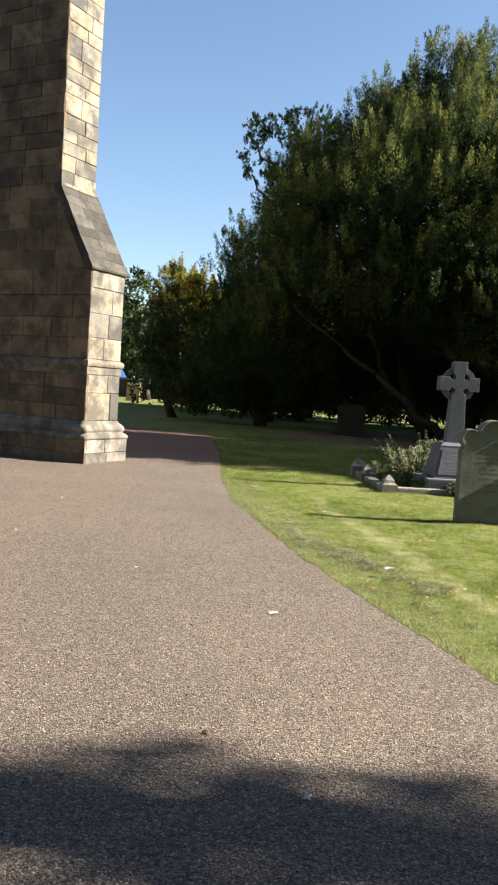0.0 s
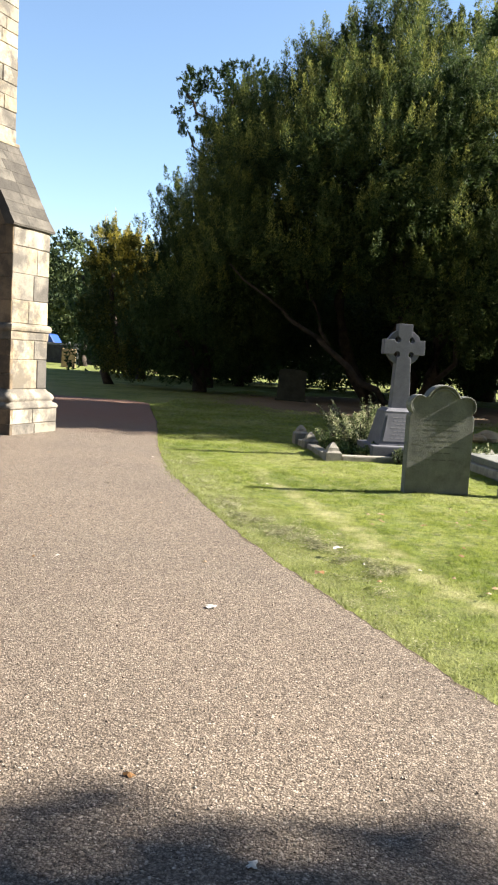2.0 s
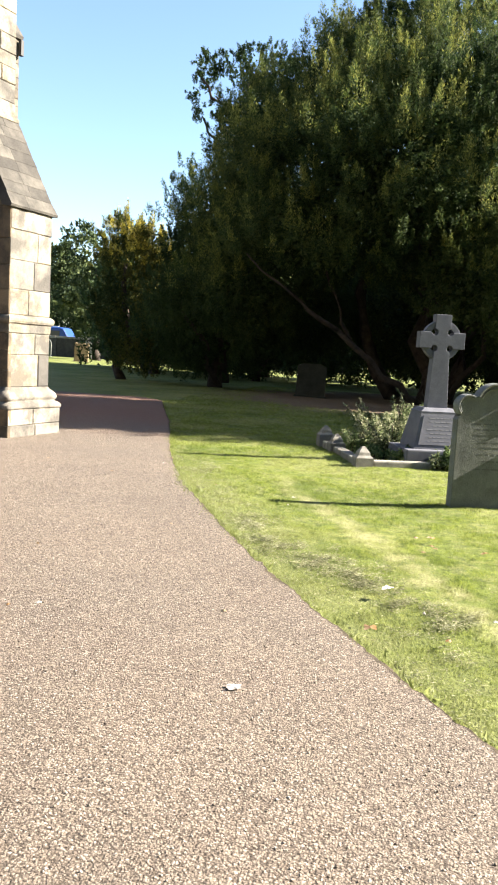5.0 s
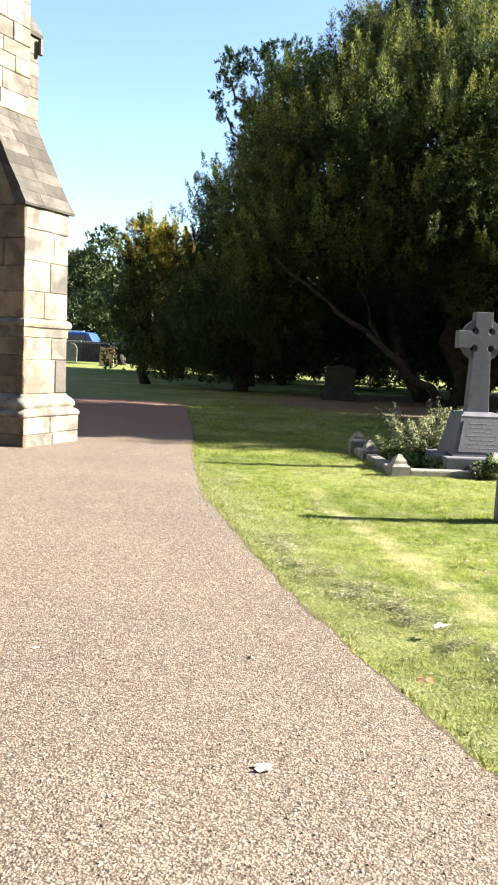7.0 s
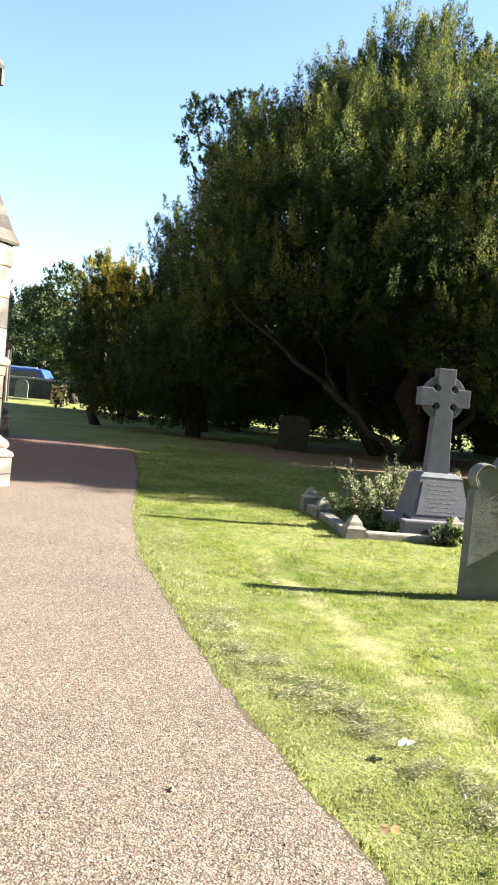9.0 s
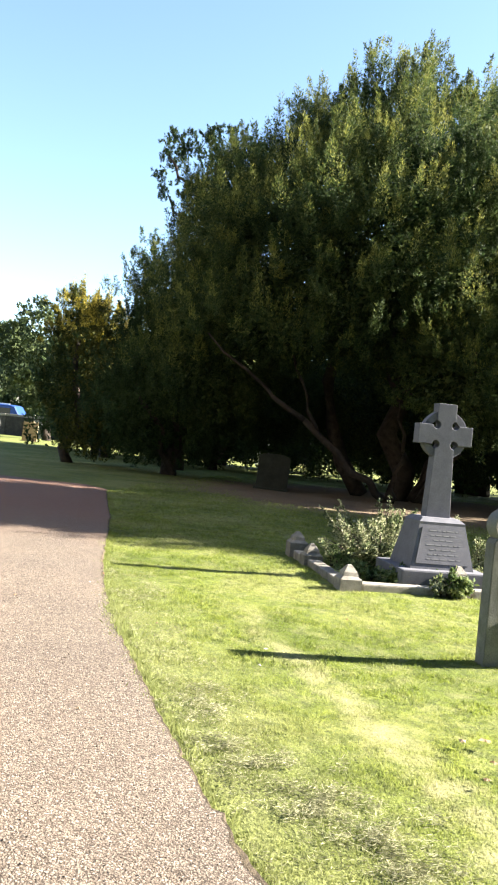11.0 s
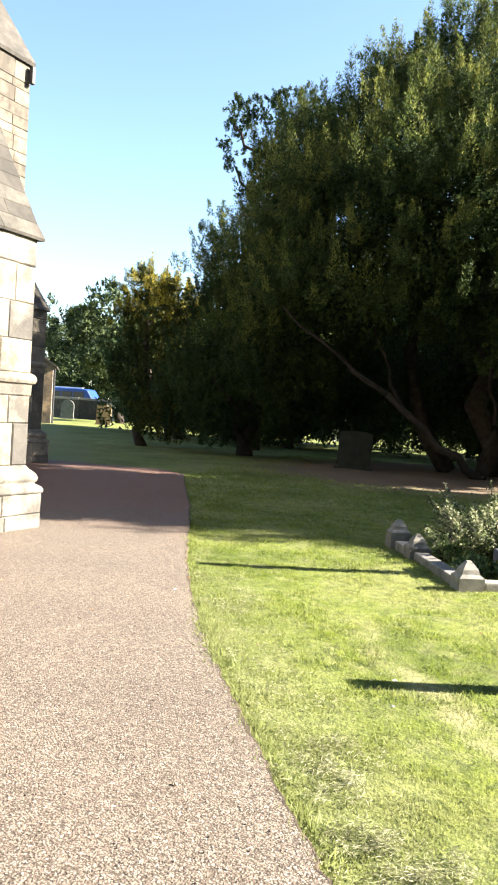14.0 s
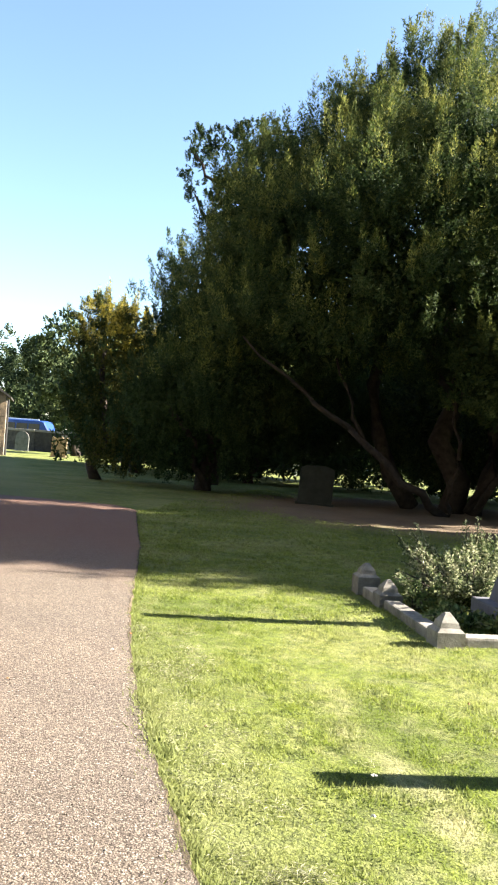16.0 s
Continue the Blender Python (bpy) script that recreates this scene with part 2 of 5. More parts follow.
def grass_mats():
    m, ns, ls, b = mat("lawn_soil_and_grass", 0.95)
    pos = world_pos(ns)
    col = grass_color(ns, ls, pos)
    n = tex(ns, ls, "noise", 60, detail=4, vec=pos)
    col = mix(ns, ls, 0.5, col, ramp(ns, ls, n.outputs["Fac"], [(0.35, (0.25, 0.25, 0.22)), (0.65, (0.75, 0.75, 0.7))]), "OVERLAY")
    # soil and thatch tone, with the missing self-shade of blades put in
    col = mix(ns, ls, 1.0, col, (0.58, 0.58, 0.5), "MULTIPLY")
    dist = ns.new("ShaderNodeVectorMath")
    dist.operation = "DISTANCE"
    ls.new(pos, dist.inputs[0])
    dist.inputs[1].default_value = (0.2, 28.0, 0)
    nb = tex(ns, ls, "noise", 0.7, detail=5, vec=pos)
    reach = math_node(ns, ls, "ADD", math_node(ns, ls, "MULTIPLY", dist.outputs["Value"], 0.1), math_node(ns, ls, "MULTIPLY_ADD", nb.outputs["Fac"], 0.5, -0.25))
    bare = ramp(ns, ls, reach, [(0.5, (1, 1, 1)), (0.72, (0, 0, 0))])
    col = mix(ns, ls, bare, col, mix(ns, ls, nb.outputs["Fac"], (0.07, 0.05, 0.033), (0.20, 0.145, 0.095)))
    ls.new(col, b.inputs["Base Color"])
    bump(ns, ls, b, n.outputs["Fac"], 0.8, 0.03)
    m2, ns, ls, b = mat("grass_blades", 0.6)
    geo = ns.new("ShaderNodeNewGeometry")
    col = grass_color(ns, ls, geo.outputs["Position"])
    col = mix(ns, ls, 0.5, col, ramp(ns, ls, geo.outputs["Random Per Island"], [(0.0, (0.38, 0.42, 0.32)), (0.6, (0.52, 0.52, 0.5)), (1.0, (0.72, 0.70, 0.62))]), "OVERLAY")
    ls.new(col, b.inputs["Base Color"])
    tr = ns.new("ShaderNodeBsdfTranslucent")
    ls.new(col, tr.inputs[0])
    ms = ns.new("ShaderNodeMixShader")
    ms.inputs[0].default_value = 0.55
    ls.new(b.outputs[0], ms.inputs[1])
    ls.new(tr.outputs[0], ms.inputs[2])
    ls.new(ms.outputs[0], ns["Material Output"].inputs[0])
    return m, m2


M_LAWN, M_BLADE = grass_mats()


def path_mat():
    m, ns, ls, b = mat("chipped_tarmac", 0.75)
    pos = world_pos(ns)
    # uneven chips: the cells are bent by fine noise
    nd = tex(ns, ls, "noise", 70, detail=3, vec=pos)
    bent = ns.new("ShaderNodeVectorMath")
    bent.operation = "MULTIPLY_ADD"
    ls.new(nd.outputs["Color"], bent.inputs[0])
    bent.inputs[1].default_value = (0.016, 0.016, 0.016)
    ls.new(pos, bent.inputs[2])
    v = tex(ns, ls, "voronoi", 105, vec=bent.outputs[0])
    v2 = tex(ns, ls, "voronoi", 230, vec=bent.outputs[0])
    sepc = ns.new("ShaderNodeSeparateColor")
    ls.new(v.outputs["Color"], sepc.inputs[0])
    sep2 = ns.new("ShaderNodeSeparateColor")
    ls.new(v2.outputs["Color"], sep2.inputs[0])
    stones = [(0.0, (0.036, 0.028, 0.023)), (0.25, (0.092, 0.072, 0.058)), (0.6, (0.178, 0.143, 0.115)), (0.9, (0.285, 0.235, 0.191)), (1.0, (0.52, 0.46, 0.40))]
    chip = mix(ns, ls, 0.5, ramp(ns, ls, sepc.outputs[0], stones), ramp(ns, ls, sep2.outputs[0], stones))
    edge = ramp(ns, ls, v.outputs["Distance"], [(0.40, (1, 1, 1)), (0.72, (0.5, 0.48, 0.46))])
    col = mix(ns, ls, 1.0, chip, edge, "MULTIPLY")
    # broad wheel-worn bands and pale dusty patches
    nw = tex(ns, ls, "noise", 0.35, detail=5, rough=0.65, vec=pos)
    col = mix(ns, ls, 0.3, col, ramp(ns, ls, nw.outputs["Fac"], [(0.36, (0.38, 0.39, 0.40)), (0.5, (0.51, 0.50, 0.49)), (0.64, (0.63, 0.60, 0.58))]), "OVERLAY")
    n = tex(ns, ls, "noise", 0.8, detail=6, vec=pos)
    col = mix(ns, ls, 0.35, col, ramp(ns, ls, n.outputs["Fac"], [(0.35, (0.42, 0.40, 0.39)), (0.65, (0.58, 0.57, 0.55))]), "OVERLAY")
    # reddish surface farther along the path, with its tree shade put into the colour
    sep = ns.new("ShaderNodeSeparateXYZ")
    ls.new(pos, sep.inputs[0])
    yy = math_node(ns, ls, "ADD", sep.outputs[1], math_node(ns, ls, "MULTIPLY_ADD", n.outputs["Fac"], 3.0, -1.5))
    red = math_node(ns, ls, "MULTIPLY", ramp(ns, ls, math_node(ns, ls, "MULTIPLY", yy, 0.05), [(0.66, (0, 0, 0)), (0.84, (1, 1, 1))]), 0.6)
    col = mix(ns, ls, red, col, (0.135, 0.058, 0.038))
    ls.new(col, b.inputs["Base Color"])
    h = math_node(ns, ls, "SUBTRACT", math_node(ns, ls, "MULTIPLY", sepc.outputs[1], 0.6), v.outputs["Distance"])
    bump(ns, ls, b, math_node(ns, ls, "ADD", h, math_node(ns, ls, "MULTIPLY", sep2.outputs[1], 0.5)), 0.7, 0.009)
    return m


M_PATH = path_mat()
M_SOIL = stone_mat("dark_soil", [(0.3, (0.05, 0.038, 0.026)), (0.7, (0.13, 0.10, 0.065))], 9, (0.03, 0.025, 0.018), (0.5, 0.7), 0.1, 0.02)
M_CHIP = leaf_mat("loose_chipping", [(0.2, (0.05, 0.04, 0.034)), (0.45, (0.16, 0.135, 0.11)), (0.7, (0.36, 0.33, 0.29))], 3, 0.0)

# ---- mesh helpers ----


def link(name, me, material, parent=None, label=""):
    me.materials.append(material)
    ob = new(name, me)
    if parent is not None:
        ob.parent = parent
    if label:
        ob["label"] = label
    return ob


def part(name, bm, material, parent=None, label="", smooth=False):
    me = bpy.data.meshes.new(name)
    bmesh.ops.recalc_face_normals(bm, faces=bm.faces)
    bm.to_mesh(me)
    bm.free()
    if smooth:
        for p in me.polygons:
            p.use_smooth = True
    return link(name, me, material, parent, label)


def empty(name, m, label, category, group="", kind=""):
    e = new(name)
    e.empty_display_size = 0.2
    e.matrix_world = m
    return tagged(e, label, category, group, kind)


def box(x0, x1, y0, y1, z0, z1, bev=0.0, bm=None):
    bm = bm or bmesh.new()
    vs = [bm.verts.new((x, y, z)) for z in (z0, z1) for y in (y0, y1) for x in (x0, x1)]
    for f in ((0, 2, 3, 1), (4, 5, 7, 6), (0, 1, 5, 4), (2, 6, 7, 3), (0, 4, 6, 2), (1, 3, 7, 5)):
        bm.faces.new([vs[i] for i in f])
    if bev:
        bmesh.ops.bevel(bm, geom=[e for e in bm.edges], offset=bev, segments=2, affect="EDGES", profile=0.6)
    return bm


def loft(rings, cap=True, bm=None):
    """Joins rings of equal length, each a list of points."""
    bm = bm or bmesh.new()
    vs = [[bm.verts.new(p) for p in r] for r in rings]
    k = len(rings[0])
    for a, b in zip(vs, vs[1:]):
        for i in range(k):
            bm.faces.new((a[i], a[(i + 1) % k], b[(i + 1) % k], b[i]))
    if cap:
        bm.faces.new(list(reversed(vs[0])))
        bm.faces.new(vs[-1])
    return bm


def rect(x0, x1, y0, y1, z):
    return [(x0, y0, z), (x1, y0, z), (x1, y1, z), (x0, y1, z)]


def extrude(outline, y0, y1, bev=0.0):
    """A flat outline in x, z given thickness along y."""
    bm = bmesh.new()
    a = [bm.verts.new((x, y0, z)) for x, z in outline]
    f = bm.faces.new(a)
    r = bmesh.ops.extrude_face_region(bm, geom=[f])
    for v in r["geom"]:
        if isinstance(v, bmesh.types.BMVert):
            v.co.y = y1
    if bev:
        bmesh.ops.recalc_face_normals(bm, faces=bm.faces)
        es = [e for e in bm.edges if abs(e.verts[0].co.y - e.verts[1].co.y) < 1e-6]
        bmesh.ops.bevel(bm, geom=es, offset=bev, segments=2, affect="EDGES", profile=0.5)
    return bm


def tube(points, radii, k=8, bm=None):
    pts = [Vector(p) for p in points]
    rings = []
    for i, p in enumerate(pts):
        d = (pts[min(i + 1, len(pts) - 1)] - pts[max(i - 1, 0)]).normalized()
        a = d.orthogonal().normalized() if abs(d.z) > 0.95 else d.cross(Vector((0, 0, 1))).normalized()
        b = d.cross(a)
        rings.append([p + (a * math.cos(2 * math.pi * j / k) + b * math.sin(2 * math.pi * j / k)) * radii[i] for j in range(k)])
    return loft(rings, True, bm)


def leaves(name, pos, axis, length, width, material, parent, rng, droop=0.0, blade=False):
    """One mesh of many small leaf sprays: a bent kite, or a single pointed blade, at each place, along its axis."""
    n = len(pos)
    axis = axis / np.linalg.norm(axis, axis=1, keepdims=True)
    r = rng.normal(size=(n, 3))
    side = np.cross(axis, r)
    side /= np.linalg.norm(side, axis=1, keepdims=True) + 1e-9
    nor = np.cross(axis, side)
    L = (length * rng.uniform(0.6, 1.4, n))[:, None]
    W = (width * rng.uniform(0.6, 1.4, n))[:, None]
    tip = pos + axis * L - nor * W * droop
    mid = pos + axis * L * 0.5 + nor * W * 0.25
    if blade:
        k, f = 3, 1
        v = np.stack((pos - side * W * 0.5, pos + side * W * 0.5, tip), 1)
        corners = np.array([[0, 1, 2]])
    else:
        k, f = 4, 2
        v = np.stack((pos, mid + side * W * 0.5, tip, mid - side * W * 0.5), 1)
        corners = np.array([[0, 1, 2, 0, 2, 3]])
    idx = ((np.arange(n) * k)[:, None] + corners).reshape(-1)
    me = bpy.data.meshes.new(name)
    me.vertices.add(n * k)
    me.vertices.foreach_set("co", v.reshape(-1))
    me.loops.add(n * f * 3)
    me.loops.foreach_set("vertex_index", idx)
    me.polygons.add(n * f)
    me.polygons.foreach_set("loop_start", np.arange(n * f) * 3)
    me.polygons.foreach_set("loop_total", np.full(n * f, 3))
    me.update()
    me.validate()
    return link(name, me, material, parent)


def spire_points(rng, base, height, radius, n, lean):
    """Places and axes of the sprays of one small pointed spire."""
    t = rng.uniform(0, 1, n)
    prof = radius * np.clip(1.15 - t, 0.08, 1.0)
    ang = rng.uniform(0, 2 * np.pi, n)
    rr = prof * np.sqrt(rng.uniform(0.0, 1, n))
    p = np.stack((base[0] + rr * np.cos(ang) + lean[0] * t * height, base[1] + rr * np.sin(ang) + lean[1] * t * height, base[2] + t * height), 1)
    ax = np.stack((np.cos(ang) * 0.6, np.sin(ang) * 0.6, np.full(n, 0.6)), 1) + rng.normal(scale=0.6, size=(n, 3))
    return p, ax


def plume_points(rng, base, height, radius, n, lean=(0, 0)):
    """An upright plume: a cluster of small spires, widest below its middle."""
    P, A = [], []
    k = max(6, int(16 * height * radius))
    for _ in range(k):
        t = rng.uniform(0, 0.8)
        a = rng.uniform(0, 2 * np.pi)
        rr = radius * (1.0 - t) ** 0.8 * math.sqrt(rng.uniform(0.05, 1))
        s = height * rng.uniform(0.22, 0.42)
        bs = (base[0] + rr * math.cos(a) + lean[0] * t * height, base[1] + rr * math.sin(a) + lean[1] * t * height, base[2] + t * height)
        p, ax = spire_points(rng, bs, s, radius * rng.uniform(0.14, 0.26), max(6, n // k), (lean[0] + 0.25 * math.cos(a), lean[1] + 0.25 * math.sin(a)))
        P.append(p)
        A.append(ax)
    return np.concatenate(P), np.concatenate(A)


def crown_points(rng, lobes, per_area, plume_h, plume_r, per_plume, inner, depth=(0.76, 1.10)):
    """Plumes over the outer skin of ellipsoid lobes, and looser sprays inside them."""
    P, A, S = [], [], []
    for li, (cx, cy, cz, rx, ry, rz) in enumerate(lobes):
        area = 4 * math.pi * ((rx * ry) ** 1.6 / 3 + (rx * rz) ** 1.6 / 3 + (ry * rz) ** 1.6 / 3) ** (1 / 1.6)
        k = int(area * per_area)
        for _ in range(k):
            d = rng.normal(size=3)
            d /= np.linalg.norm(d)
            c = np.array((cx, cy, cz)) + d * np.array((rx, ry, rz)) * rng.uniform(depth[0], depth[1])
            s = rng.uniform(0.5, 1.4)
            h, r = plume_h * s, plume_r * rng.uniform(0.7, 1.3)
            hidden = any(lj != li and sum(((c[q] - l[q]) / l[q + 3]) ** 2 for q in range(3)) < 0.6 for lj, l in enumerate(lobes))
            if hidden or c[2] < 0.4:
                continue
            p, a = plume_points(rng, (c[0], c[1], c[2] - h * 0.55), h, r, int(per_plume * s), (d[0] * 0.32, d[1] * 0.32))
            P.append(p)
            A.append(a)
            S.append(np.zeros(len(p)))
        m = int(inner * rx * ry * rz)
        d = rng.normal(size=(m, 3))
        d /= np.linalg.norm(d, axis=1, keepdims=True)
        q = np.array((cx, cy, cz)) + d * np.array((rx, ry, rz)) * (rng.uniform(0.3, 0.80, (m, 1)))
        P.append(q)
        A.append(d + rng.normal(scale=0.6, size=(m, 3)))
        S += [np.full(m, 1.0)]
    P, A, S = np.concatenate(P), np.concatenate(A), np.concatenate(S)
    keep = P[:, 2] > 0.08
    return P[keep], A[keep], S[keep]


def flame_points(rng, base, height, radius, n, lean):
    """One dense upright flame of sprays with a lumpy outline, widest low down and pointed."""
    t = rng.uniform(0, 1, n) ** 1.15
    prof = np.where(t < 0.3, 0.55 + 1.5 * t, np.maximum(1.0 - ((t - 0.3) / 0.70) ** 1.3, 0.3))
    ang = rng.uniform(0, 2 * np.pi, n)
    k1, k2, k3 = rng.integers(2, 5), rng.uniform(0, 6), rng.uniform(7, 12)
    prof = prof * (1 + 0.32 * np.sin(k1 * ang + k2 + t * k3) + 0.2 * np.sin(t * 23 + k2))
    rr = radius * prof * rng.uniform(0.0, 1, n) ** 0.5
    p = np.stack((base[0] + rr * np.cos(ang) + lean[0] * t * height, base[1] + rr * np.sin(ang) + lean[1] * t * height, base[2] + t * height + rng.normal(scale=0.05, size=n)), 1)
    ax = np.stack((np.cos(ang) * 0.75, np.sin(ang) * 0.75, 0.5 + 0.8 * t), 1) + rng.normal(scale=0.4, size=(n, 3))
    return p, ax


def tuft_points(rng, seat, d, size, shoots, sprays):
    """One tuft: a fan of short pointed shoots, the middle ones tallest; and how far up its shoot each spray sits."""
    P, A, T = [], [], []
    for _ in range(shoots):
        u = rng.normal(size=2) * 0.36 * size
        f = math.exp(-float(u @ u) / (0.3 * size * size))
        h = size * (0.38 + 0.55 * f) * rng.uniform(0.75, 1.25)
        z0 = seat[2] - size * rng.uniform(0.15, 0.75) - 0.25 * size * (1 - f)
        lean = (d[0] * 0.3 + u[0] * 0.3 / size, d[1] * 0.3 + u[1] * 0.3 / size)
        p, ax = flame_points(rng, (seat[0] + u[0], seat[1] + u[1], z0), h, size * rng.uniform(0.13, 0.21), int(sprays * rng.uniform(0.7, 1.3)), lean)
        P.append(p)
        A.append(ax)
        T.append((p[:, 2] - z0) / h)
    return np.concatenate(P), np.concatenate(A), np.concatenate(T)


def column_points(rng, lobes, n, size, shoots, sprays, lowest=-0.25):
    """Tufts of shoots that stand out of a crown, well apart, each of its own size."""
    P, A, T, seats = [], [], [], []
    tries = 0
    w = np.array([l[3] * l[5] for l in lobes])
    top = max(l[2] + l[5] for l in lobes)
    while len(seats) < n and tries < n * 80:
        tries += 1
        cx, cy, cz, rx, ry, rz = lobes[rng.choice(len(lobes), p=w / w.sum())]
        d = rng.normal(size=3)
        d /= np.linalg.norm(d)
        q = np.array((cx, cy, cz)) + d * np.array((rx, ry, rz)) * rng.uniform(0.94, 1.06)
        if d[2] < lowest or q[2] < 0.3 * top or any(np.linalg.norm((q - o) * (1, 1, 0.7)) < size * 0.8 for o in seats):
            continue
        if any(sum(((q[i] - l[i]) / l[i + 3]) ** 2 for i in range(3)) < 0.85 for l in lobes):
            continue
        seats.append(q)
        s = size * rng.uniform(0.55, 1.35)
        p, ax, t = tuft_points(rng, q, d, s, max(3, int(shoots * s / size)), sprays)
        P.append(p)
        A.append(ax)
        T.append(t + rng.uniform(-0.3, 0.2))
    return np.concatenate(P), np.concatenate(A), np.concatenate(T)


# ---- ground and path ----
EDGE = [(9.0, -3.0), (4.0, 1.6), (2.2, 3.3), (1.09, 4.72), (0.49, 5.63), (-0.14, 6.63), (-0.56, 7.35), (-0.97, 8.08), (-1.35, 8.85), (-1.86, 9.88), (-2.33, 10.95),
        (-2.9, 12.39), (-3.63, 14.6), (-4.4, 16.8), (-5.4, 19.4), (-6.2, 21.6)]
FAR_EDGE = [(-6.3, 22.2), (-7.6, 22.3), (-9.3, 21.8), (-12.0, 21.0), (-22.0, 18.0)]


def smooth_line(pts, step, jitter, rng):
    out = []
    for (x0, y0), (x1, y1) in zip(pts, pts[1:]):
        k = max(1, int(math.hypot(x1 - x0, y1 - y0) / step))
        out += [(x0 + (x1 - x0) * i / k, y0 + (y1 - y0) * i / k) for i in range(k)]
    out.append(pts[-1])
    res = []
    for i, p in enumerate(out):
        a, b = out[max(0, i - 4):i + 5], len(out[max(0, i - 4):i + 5])
        res.append((sum(q[0] for q in a) / b + rng.normal() * jitter, sum(q[1] for q in a) / b + rng.normal() * jitter))
    return res


def lumps(x, y, scale):
    """Smooth uneven values from 0 to 1 over the ground."""
    rng = np.random.default_rng(5)
    g = rng.uniform(0, 1, (64, 64))
    u, v = x * scale, y * scale
    i, j = np.floor(u).astype(int), np.floor(v).astype(int)
    a, b = u - i, v - j
    a, b = a * a * (3 - 2 * a), b * b * (3 - 2 * b)
    return (g[i % 64, j % 64] * (1 - a) + g[(i + 1) % 64, j % 64] * a) * (1 - b) + (g[i % 64, (j + 1) % 64] * (1 - a) + g[(i + 1) % 64, (j + 1) % 64] * a) * b


def turf(x, y):
    """Height of the uneven ground; level far away."""
    x, y = np.asarray(x, float), np.asarray(y, float)
    z = 0.034 * (lumps(x, y, 1.1) - 0.5) + 0.03 * (lumps(x, y, 0.45) - 0.5) - 0.024
    return np.where(np.maximum(np.abs(x) / 16, np.abs(y - 16) / 24) > 1, 0.0, np.minimum(z, 0.012))


def build_ground():
    bm = bmesh.new()
    # fine near the walk, coarse out to the horizon
    xs = [-1500, -300, -90, -45, -25] + [i * 0.5 for i in range(-30, -10)] + [i * 0.2 for i in range(-25, 26)] + [i * 0.5 for i in range(11, 31)] + [25, 45, 90, 300, 1500]
    ys = [-1500, -300, -60, -20] + [i * 0.5 for i in range(-10, 8)] + [i * 0.2 for i in range(20, 81)] + [i * 0.5 for i in range(33, 81)] + [50, 65, 100, 300, 1500]
    grid = []
    for y in ys:
        row = []
        for x in xs:
            row.append(bm.verts.new((x, y, float(turf(x, y)))))
        grid.append(row)
    for r0, r1 in zip(grid, grid[1:]):
        for i in range(len(xs) - 1):
            bm.faces.new((r0[i], r0[i + 1], r1[i + 1], r1[i]))
    g = part("ground", bm, M_LAWN, smooth=True)
    tagged(g, "mown churchyard lawn with worn patches", "lawn", kind="structure")


build_ground()
rng_edge = np.random.default_rng(3)
EDGE_LINE = [(x + 0.012 * noise.noise(Vector((x * 2.2, y * 2.2, 4))) + 0.02 * noise.noise(Vector((x * 7, y * 7, 2))), y) for x, y in smooth_line(EDGE, 0.05, 0.006, rng_edge)]
FAR_LINE = smooth_line(FAR_EDGE, 0.3, 0.03, rng_edge)


def build_path():
    bm = bmesh.new()
    # strips from the lawn's edge out to the left, then the stretch behind the camera
    line = EDGE_LINE + FAR_LINE[:1]
    prev = None
    for x, y in line:
        a, b, c = bm.verts.new((x, y, 0.012)), bm.verts.new((x, y, -0.05)), bm.verts.new((-30.0, y, 0.012))
        if prev:
            bm.faces.new((prev[0], a, c, prev[2]))
            bm.faces.new((prev[1], b, a, prev[0]))
        prev = (a, b, c)
    first = [bm.verts.new((x, y, 0.012)) for x, y in ((9.0, -3.0), (-30.0, -3.0), (-30.0, -25.0), (12.0, -25.0))]
    bm.faces.new(first)
    bmesh.ops.delete(bm, geom=[v for v in bm.verts if not v.link_faces], context="VERTS")
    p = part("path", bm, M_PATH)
    tagged(p, "pinkish brown chipped tarmac churchyard path", "path", kind="structure")


build_path()


def build_soil_edge():
    """The cut edge of the lawn: a narrow uneven strip of bare soil."""
    rng = np.random.default_rng(8)
    bm = bmesh.new()
    prev = None
    for x, y in EDGE_LINE:
        w = 0.004 + 0.028 * max(0.0, noise.noise(Vector((x * 4, y * 4, 1)))) + rng.uniform(0, 0.005)
        row = [bm.verts.new((x - w, y - w * 0.4, 0.0128)), bm.verts.new((x, y, 0.0132)), bm.verts.new((x + 0.012, y + 0.005, -0.03))]
        if prev:
            for i in range(2):
                bm.faces.new((prev[i], prev[i + 1], row[i + 1], row[i]))
        prev = row
    e = part("lawn_edge", bm, M_SOIL)
    tagged(e, "bare dark soil along the cut lawn edge", "soil edge", kind="structure")


build_soil_edge()

# ---- church ----
BUT = pose(-5.28, 12.36, 0, 0, 0, -12)   # local x outward, y along the end face, origin at its near lower edge


def ring_of(x0, x1, y0, y1, z):
    """A rectangle with points along its sides, so that it can be worn uneven."""
    out = []
    for xa, ya, xb, yb, k in ((x0, y0, x1, y0, 28), (x1, y0, x1, y1, 11), (x1, y1, x0, y1, 28), (x0, y1, x0, y0, 11)):
        out += [(xa + (xb - xa) * i / k, ya + (yb - ya) * i / k, z) for i in range(k)]
    return out


def worn(bm, amount):
    for v in bm.verts:
        v.co += Vector((noise.noise(v.co * 6), noise.noise(v.co * 6 + Vector((9, 0, 0))), noise.noise(v.co * 5 + Vector((0, 9, 0))))) * amount
    return bm


